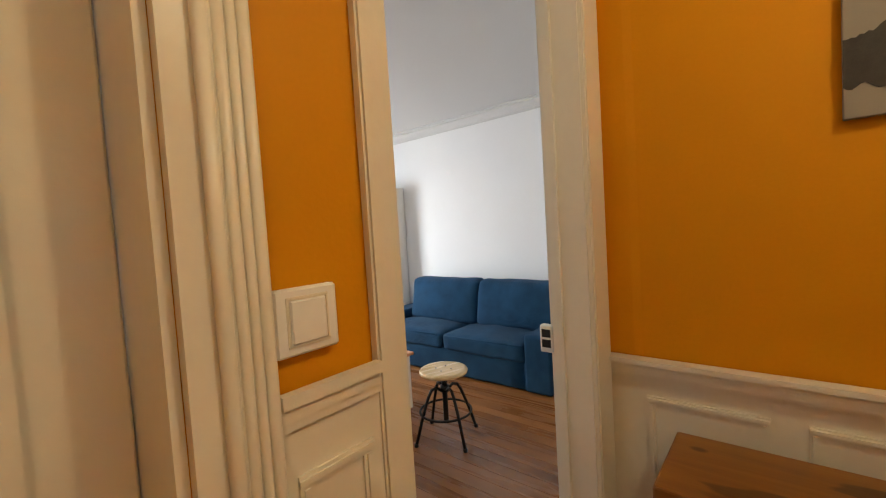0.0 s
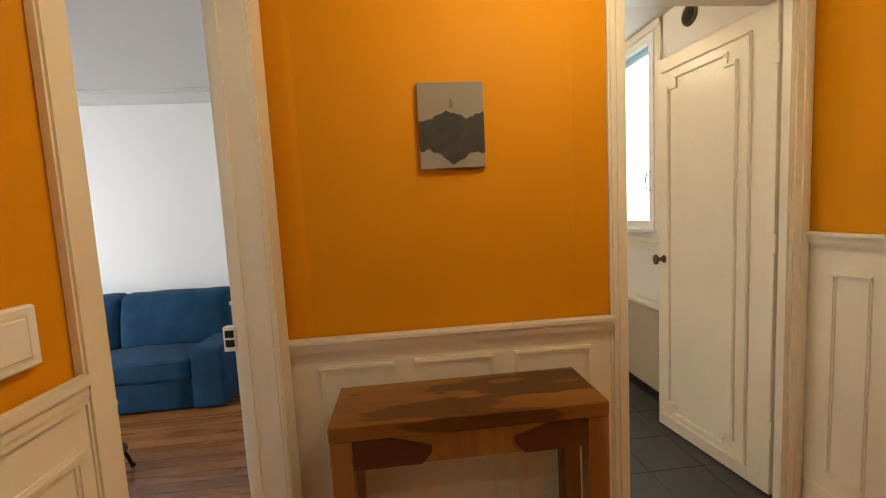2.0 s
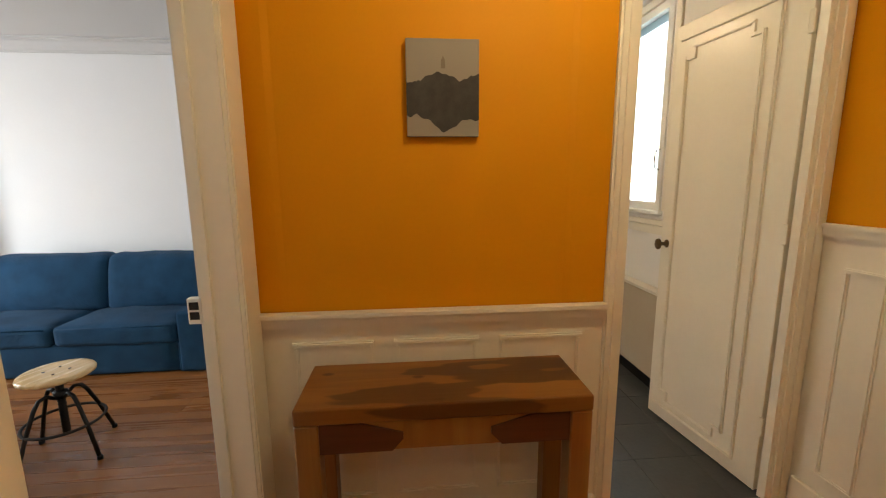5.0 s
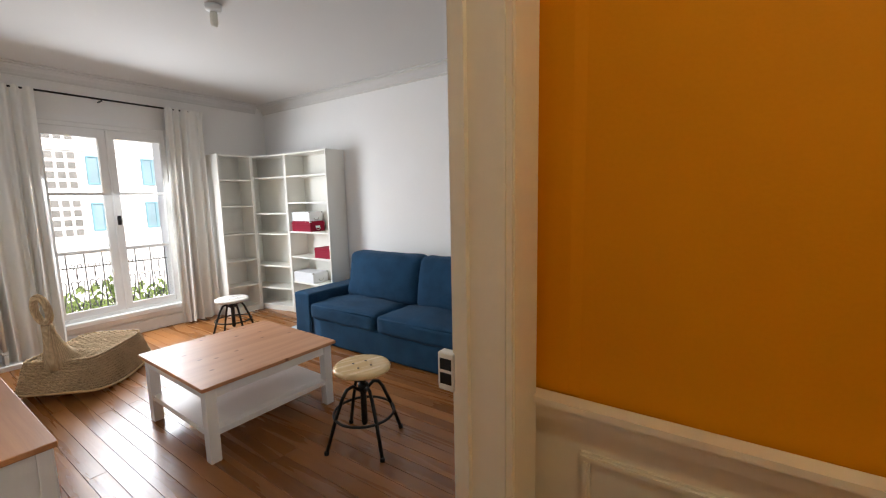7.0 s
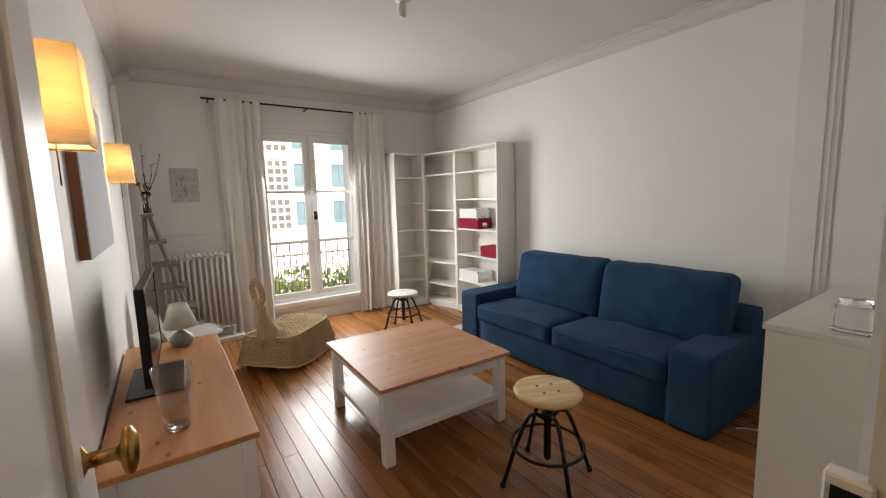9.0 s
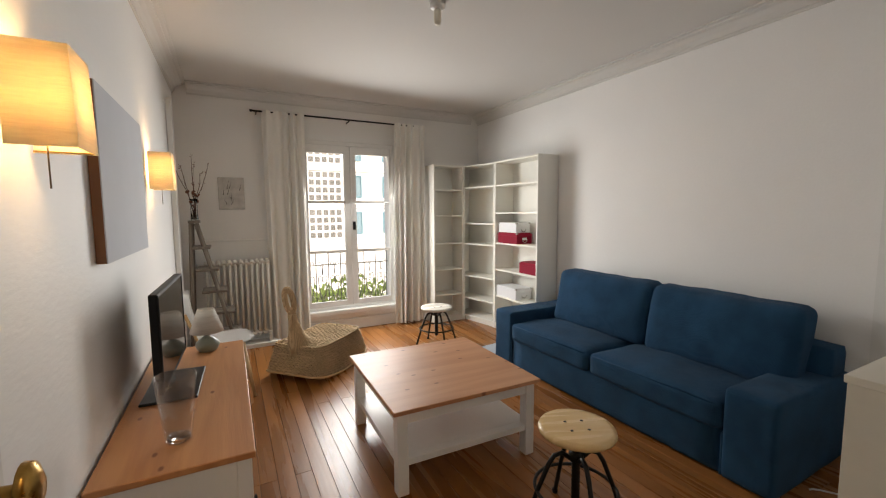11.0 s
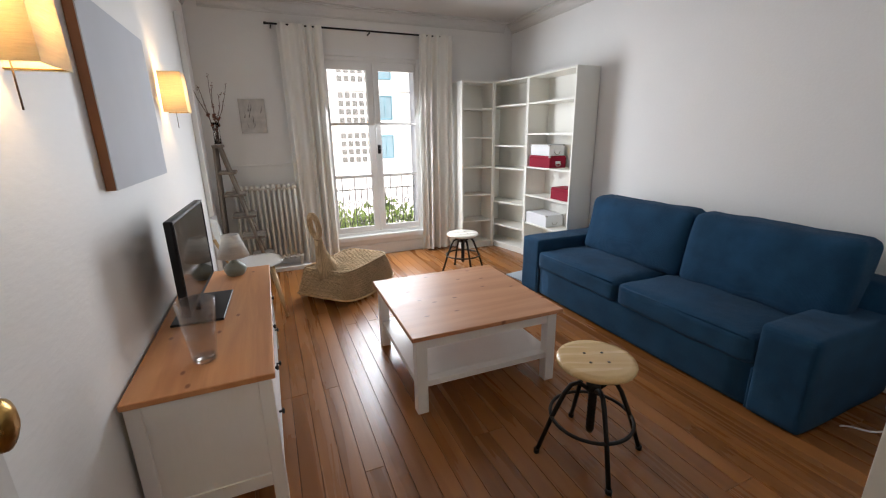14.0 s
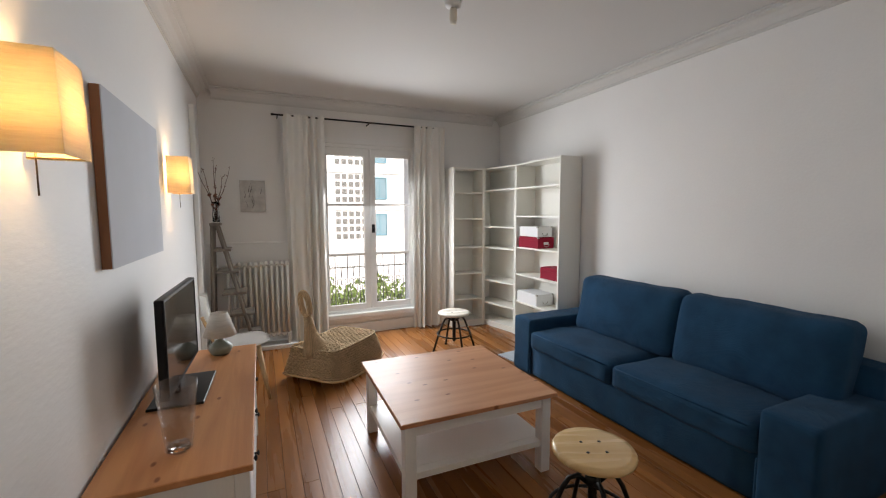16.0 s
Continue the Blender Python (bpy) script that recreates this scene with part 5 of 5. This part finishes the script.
def hall_picture():
    p = thing("hall_picture", "grey canvas print of a rock mirrored in water", "picture", (HX - 0.027, -0.167, 1.643))
    W, H = 0.262, 0.335
    part("canvas", boxed(0.0, 0, 0, 0.022, W, H, bevel=0.002), PRINT_GREY, p)
    # rock and its reflection, built as one dark mass with an uneven outline
    up, down = [], []
    for i in range(37):
        u = i / 36
        grain = 0.009 * noise.noise(Vector((u * 13, 0, 2))) + 0.004 * noise.noise(Vector((u * 40, 1, 2)))
        up.append((W * (1 - u), 0.130 + 0.055 + 0.036 * math.exp(-((u - 0.45) / 0.24) ** 2) + 0.034 * max(0.0, (u - 0.72) / 0.28) + grain))
        down.append((W * (1 - u), 0.130 - (0.055 + 0.048 * math.exp(-((u - 0.52) / 0.19) ** 2) + 0.016 * u + 0.012 * noise.noise(Vector((u * 11, 3, 5))))))
    part("rock", prism(up + down[::-1], -0.0015, -0.0002, "yz"), PRINT_DARK, p, "dark mirrored rock")
    part("tower", prism([(0.122, 0.235), (0.138, 0.235), (0.137, 0.262), (0.130, 0.278), (0.123, 0.262)], -0.0018, -0.0003, "yz"), mat("picture_tower", (0.17, 0.14, 0.11), 0.8), p, "small tower on the rock")


hall_picture()

s = thing("light_switch", "square white light switch beside the door casing", "switch", (0.3945, HN - 0.001, 1.342))
part("plate", boxed(-0.0425, -0.014, -0.040, 0.0425, 0.0, 0.040, bevel=0.003), WHITE, s)
part("rocker", boxed(-0.024, -0.018, -0.026, 0.024, -0.014, 0.026, bevel=0.002), WHITE, s)
part("rocker_frame", moulding(-0.028, -0.030, 0.028, 0.030, -0.014, width=0.004, depth=0.002, axis="y"), CREAM, s)

s = thing("hall_ceiling_lamp", "small round hall ceiling lamp, fitting out of view", "ceiling lamp", (0.75, -0.40, CH))
part("rose", lathe([(0.001, -0.001), (0.06, -0.001), (0.06, -0.03), (0.001, -0.031)], sides=24), WHITE, s)
part("stem", lathe([(0.01, -0.031), (0.01, -0.14)], sides=10), CHROME, s)
# second fitting is made up to carry the west fill
copy_thing(s, pose(-0.75, -0.55, CH))
# made-up fitting that holds the kitchen fill, never in view
s = thing("kitchen_ceiling_lamp", "unseen round fitting added for the kitchen fill light", "ceiling lamp", (2.7, -0.6, CH))
part("rose", lathe([(0.001, -0.001), (0.06, -0.001), (0.06, -0.03), (0.001, -0.031)], sides=24), WHITE, s)
part("stem", lathe([(0.01, -0.031), (0.01, -0.12)], sides=10), CHROME, s)

# ---- kitchen ----
part("lower_moulding", boxes((2.60, KY, 1.10, 3.9, KY + 0.014, 1.16), (2.60, KY, 1.165, 3.9, KY + 0.022, 1.20)), CREAM, kw)
part("post", boxed(2.60, KY, 1.27, 2.655, KY + 0.02, 2.70, bevel=0.004), CREAM, kw)
part("head", boxed(2.60, KY, 2.661, 3.9, KY + 0.03, 2.715, bevel=0.004), CREAM, kw)
for i in range(2):
    c = thing("low_cabinet", "shallow beige kitchen cabinet over a dark plinth", "cabinet", (2.35 + 0.62 * i, KY + 0.002, 0), 0, "shallow kitchen cabinets")
    part("cabinet_body", boxed(0, 0.0, 0.09, 0.618, 0.06, 0.70), BEIGE, c)
    part("cabinet_door", boxed(0.004, 0.0605, 0.095, 0.614, 0.078, 0.695, bevel=0.003), BEIGE, c)
    part("plinth", boxed(0, 0.0, 0, 0.618, 0.05, 0.0895), BLACK, c, "dark recessed plinth")
    part("ledge", boxed(-0.0, 0.0, 0.7005, 0.618, 0.088, 0.722, bevel=0.003), CREAM, c)
v = thing("kitchen_vent", "small dark round vent high on the kitchen wall", "vent", (2.33, KY + 0.001, 2.60))
part("vent_disc", lathe([(0.001, 0.012), (0.05, 0.012), (0.06, 0.0), (0.001, 0.0)], (0, 0, 0), 20, "y"), BLACK, v)
part("vent_rim", lathe([(0.05, 0.012), (0.06, 0.016), (0.066, 0.0), (0.05, 0.0)], (0, 0, 0), 20, "y", True), BRONZE, v)


# ---- outside ----
def far(x, z, y=18.0, k=1.99):
    """Places read at one distance, carried out to the facade."""
    return 1.03 + (x - 1.03) * k, 1.42 + (z - 1.42) * k


FY = 35.0
solid("ground", boxes((-400, 6.2, -7.2, 400, 800, -7.0)), ASPHALT, "pale street below the window", "ground", "structure")
b = thing("apartment_building", "white rendered apartment block across the street with balconies", "building", (0, FY, 0))
part("wall", boxes((-22, 0, -7.0, 34, 12, 16)), FACADE, b)
part("roof", boxes((-22.4, -0.5, 16.0, 34.4, 12.4, 16.5)), FACADE, b)
for st in range(-2, 5):
    z = 2.0 + 3.07 * st
    part("floor_band", boxes((-22, -0.10, z + 2.85, 34, -0.001, z + 3.07)), FACADE, b)


def facade_window(x0, x1, z0, z1):
    w = part("window", boxed(x0, -0.03, z0, x1, -0.002, z1), FACADE_GLASS, b)
    part("frame", frame_of(x0 - 0.06, z0 - 0.06, x1 + 0.06, z1 + 0.06, 0.09, -0.09, -0.031), TEAL, w)
    part("mullion", boxed((x0 + x1) / 2 - 0.03, -0.08, z0, (x0 + x1) / 2 + 0.03, -0.031, z1), TEAL, w)


for st in range(-1, 4):
    dz = 3.07 * st
    for x0 in (-8.0, -3.0, 9.85, 12.95, 17.0, 20.5):
        facade_window(x0, x0 + 1.15, 2.75 + dz, 4.5 + dz)
    # stair tower of square lights
    bm = bmesh.new()
    for i in range(5):
        for j in range(4):
            x, z = 6.72 + i * 0.54, 2.45 + dz + j * 0.62
            box(bm, x, -0.02, z, x + 0.40, 0.0 - 0.002, z + 0.43)
    part("stair_light", bm, STAIR_GLASS, b, "grid of square stair lights")
    bal = part("balcony", boxes((-6.5, -0.9, 1.95 + dz, 5.4, -0.001, 2.15 + dz), (-6.5, -0.9, 2.15 + dz, 5.4, -0.82, 2.95 + dz)), FACADE, b)
    for k in range(4):
        part("drain_slot", boxed(-5 + k * 3, -0.915, 1.80 + dz, -4.92 + k * 3, -0.905, 2.6 + dz), TEAL, bal)


def tree(x, y, h, seed):
    t = thing("street_tree", "leafy green street tree below the window", "tree", (x, y, -7.0), 0, "street trees")
    rnd = random.Random(seed)
    part("trunk", tube([(0, 0, 0), (0.05, 0.03, h * 0.3), (0.0, 0.1, h * 0.6)], [0.16, 0.12, 0.06], 8), BARK, t)
    bm = bmesh.new()
    for i in range(5):
        a = i * 1.3
        tube([(0, 0.05, h * 0.45), (0.6 * math.cos(a), 0.6 * math.sin(a), h * 0.7)], [0.05, 0.02], 5, bm=bm)
    part("limb", bm, BARK, t)
    verts, faces = [], []
    for i in range(800):
        while True:
            p = Vector((rnd.uniform(-1, 1), rnd.uniform(-1, 1), rnd.uniform(-1, 1)))
            if p.length < 1 and noise.noise(p * 2.3 + Vector((seed, 0, 0))) > -0.18:
                break
        c = Vector((p.x * 1.5, p.y * 1.3, h * 0.72 + p.z * h * 0.28))
        e = Euler((rnd.uniform(0, 6), rnd.uniform(0, 6), rnd.uniform(0, 6))).to_matrix()
        s = rnd.uniform(0.09, 0.2)
        k = len(verts)
        verts += [c + e @ Vector(q) * s for q in ((-1, 0, 0), (0, -0.45, 0.08), (1, 0, 0), (0, 0.45, 0.08))]
        faces += [(k, k + 1, k + 2), (k, k + 2, k + 3)]
    me = bpy.data.meshes.new("crown")
    me.from_pydata([tuple(v) for v in verts], [], faces)
    me.materials.append(LEAF)
    ob = new("crown", me)
    ob.parent = t


for i, (x, y, h) in enumerate(((2.2, 15.5, 6.0), (4.4, 17, 6.3), (7.4, 19, 6.2), (9.8, 21, 6.3), (0.0, 17, 5.6), (6.0, 15, 5.7), (12.5, 23, 6.2), (3.4, 20, 6.4), (8.6, 17.5, 5.8), (5.6, 19, 6.5))):
    tree(x, y, h - 0.75, i + 1)


def railing():
    """Wrought iron: bars, paired scrolls and a handrail."""
    r = thing("window_railing", "wrought iron scroll railing outside the window", "railing", (0, NY + 0.26, 0))
    r.scale.z = 0.925
    x0, x1 = WX0 + 0.002, WX1 - 0.002
    part("handrail", boxed(x0, -0.015, 1.00, x1, 0.015, 1.02), IRON, r)
    for z in (0.30, 0.84):
        part("rail", boxed(x0, -0.008, z, x1, 0.008, z + 0.012), IRON, r)
    n = 7
    for i in range(n + 1):
        x = x0 + 0.02 + (x1 - x0 - 0.04) * i / n
        part("bar", tube([(x, 0, 0.26), (x, 0, 1.0)], 0.0065, 6), IRON, r)
    for i in range(n):
        xm = x0 + 0.02 + (x1 - x0 - 0.04) * (i + 0.5) / n
        for s in (-1, 1):
            pts = []
            for k in range(22):
                u = k / 21
                a = -0.5 * math.pi + u * 2.2 * math.pi
                rad = 0.045 * (1 - 0.7 * u)
                pts.append((xm + s * (0.02 + rad * math.cos(a) * 0.9), 0, 0.62 + 0.07 * (1 - u) + rad * math.sin(a)))
            pts = [(xm, 0, 0.34), (xm + s * 0.03, 0, 0.44), (xm + s * 0.045, 0, 0.54)] + pts[4:]
            part("scroll", tube(pts, 0.006, 5), IRON, r)
            curl = []
            for k in range(18):
                u = k / 17
                a = 0.5 * math.pi + u * 2.0 * math.pi
                rad = 0.036 * (1 - 0.65 * u)
                curl.append((xm + s * (0.034 + rad * math.cos(a) * 0.8), 0, 0.40 + rad * math.sin(a)))
            part("scroll", tube(curl, 0.005, 5), IRON, r)
            part("scroll", tube([(p[0], 0, 1.24 - p[2] + 0.02) for p in curl], 0.005, 5), IRON, r)
        part("spear", lathe([(0.002, 0.70), (0.010, 0.75), (0.004, 0.80), (0.008, 0.82), (0.001, 0.845)], (xm, 0, 0), 8), IRON, r)


railing()


# ---- boards and tiles ----
def boards(parent_name, x0, x1, y0, y1, width, material, label, seed, skip=None):
    bed = tagged(new(parent_name), label, "floor", kind="structure")
    rnd = random.Random(seed)
    lengths = (1.8, 2.4, 3.0, 3.6)
    meshes = {}

    def plank(wd, ln):
        key = (round(wd, 3), round(ln, 3))
        if key not in meshes:
            g = 0.0009
            bm = boxed(g, g, -0.02, wd - g, ln - g, 0.0)
            top = [e for e in bm.edges if all(v.co.z > -0.001 for v in e.verts)]
            bmesh.ops.bevel(bm, geom=top, offset=0.0009, segments=1, affect="EDGES")
            meshes[key] = mesh_of(bm, "plank", material)
        return meshes[key]

    n = round((x1 - x0) / width)
    wd = (x1 - x0) / n
    for i in range(n):
        y = y0
        first = True
        while y < y1 - 1e-6:
            ln = rnd.choice(lengths)
            if first:
                ln = rnd.choice((0.9, 1.6, 2.3, 3.1, 3.7))
                first = False
            ln = min(ln, y1 - y)
            if y1 - y - ln < 0.25:
                ln = y1 - y
            ob = new("plank", plank(wd, ln))
            ob.parent = bed
            ob.location = (x0 + i * wd, y, rnd.uniform(-0.0003, 0.0))
            y += ln
    return bed


boards("floor_living", WX - 0.1, EX + 0.05, 0.72, NY + 0.05, 0.088, FLOOR, "worn reddish oak floor boards", 5)
boards("floor_hall", -1.7, 1.545, HS - 0.1, 0.715, 0.105, HALLFLOOR, "waxed orange-brown hall floor boards", 9)
bed = tagged(new("floor_kitchen"), "dark slate kitchen floor tiles", "floor", kind="structure")
bm = boxed(0.002, 0.002, -0.012, 0.308, 0.308, 0.0)
me = mesh_of(bm, "tile", TILE)
for i in range(11):
    for j in range(7):
        ob = new("tile", me)
        ob.parent = bed
        ob.location = (1.548 + 0.31 * i, -1.70 + 0.31 * j, 0)
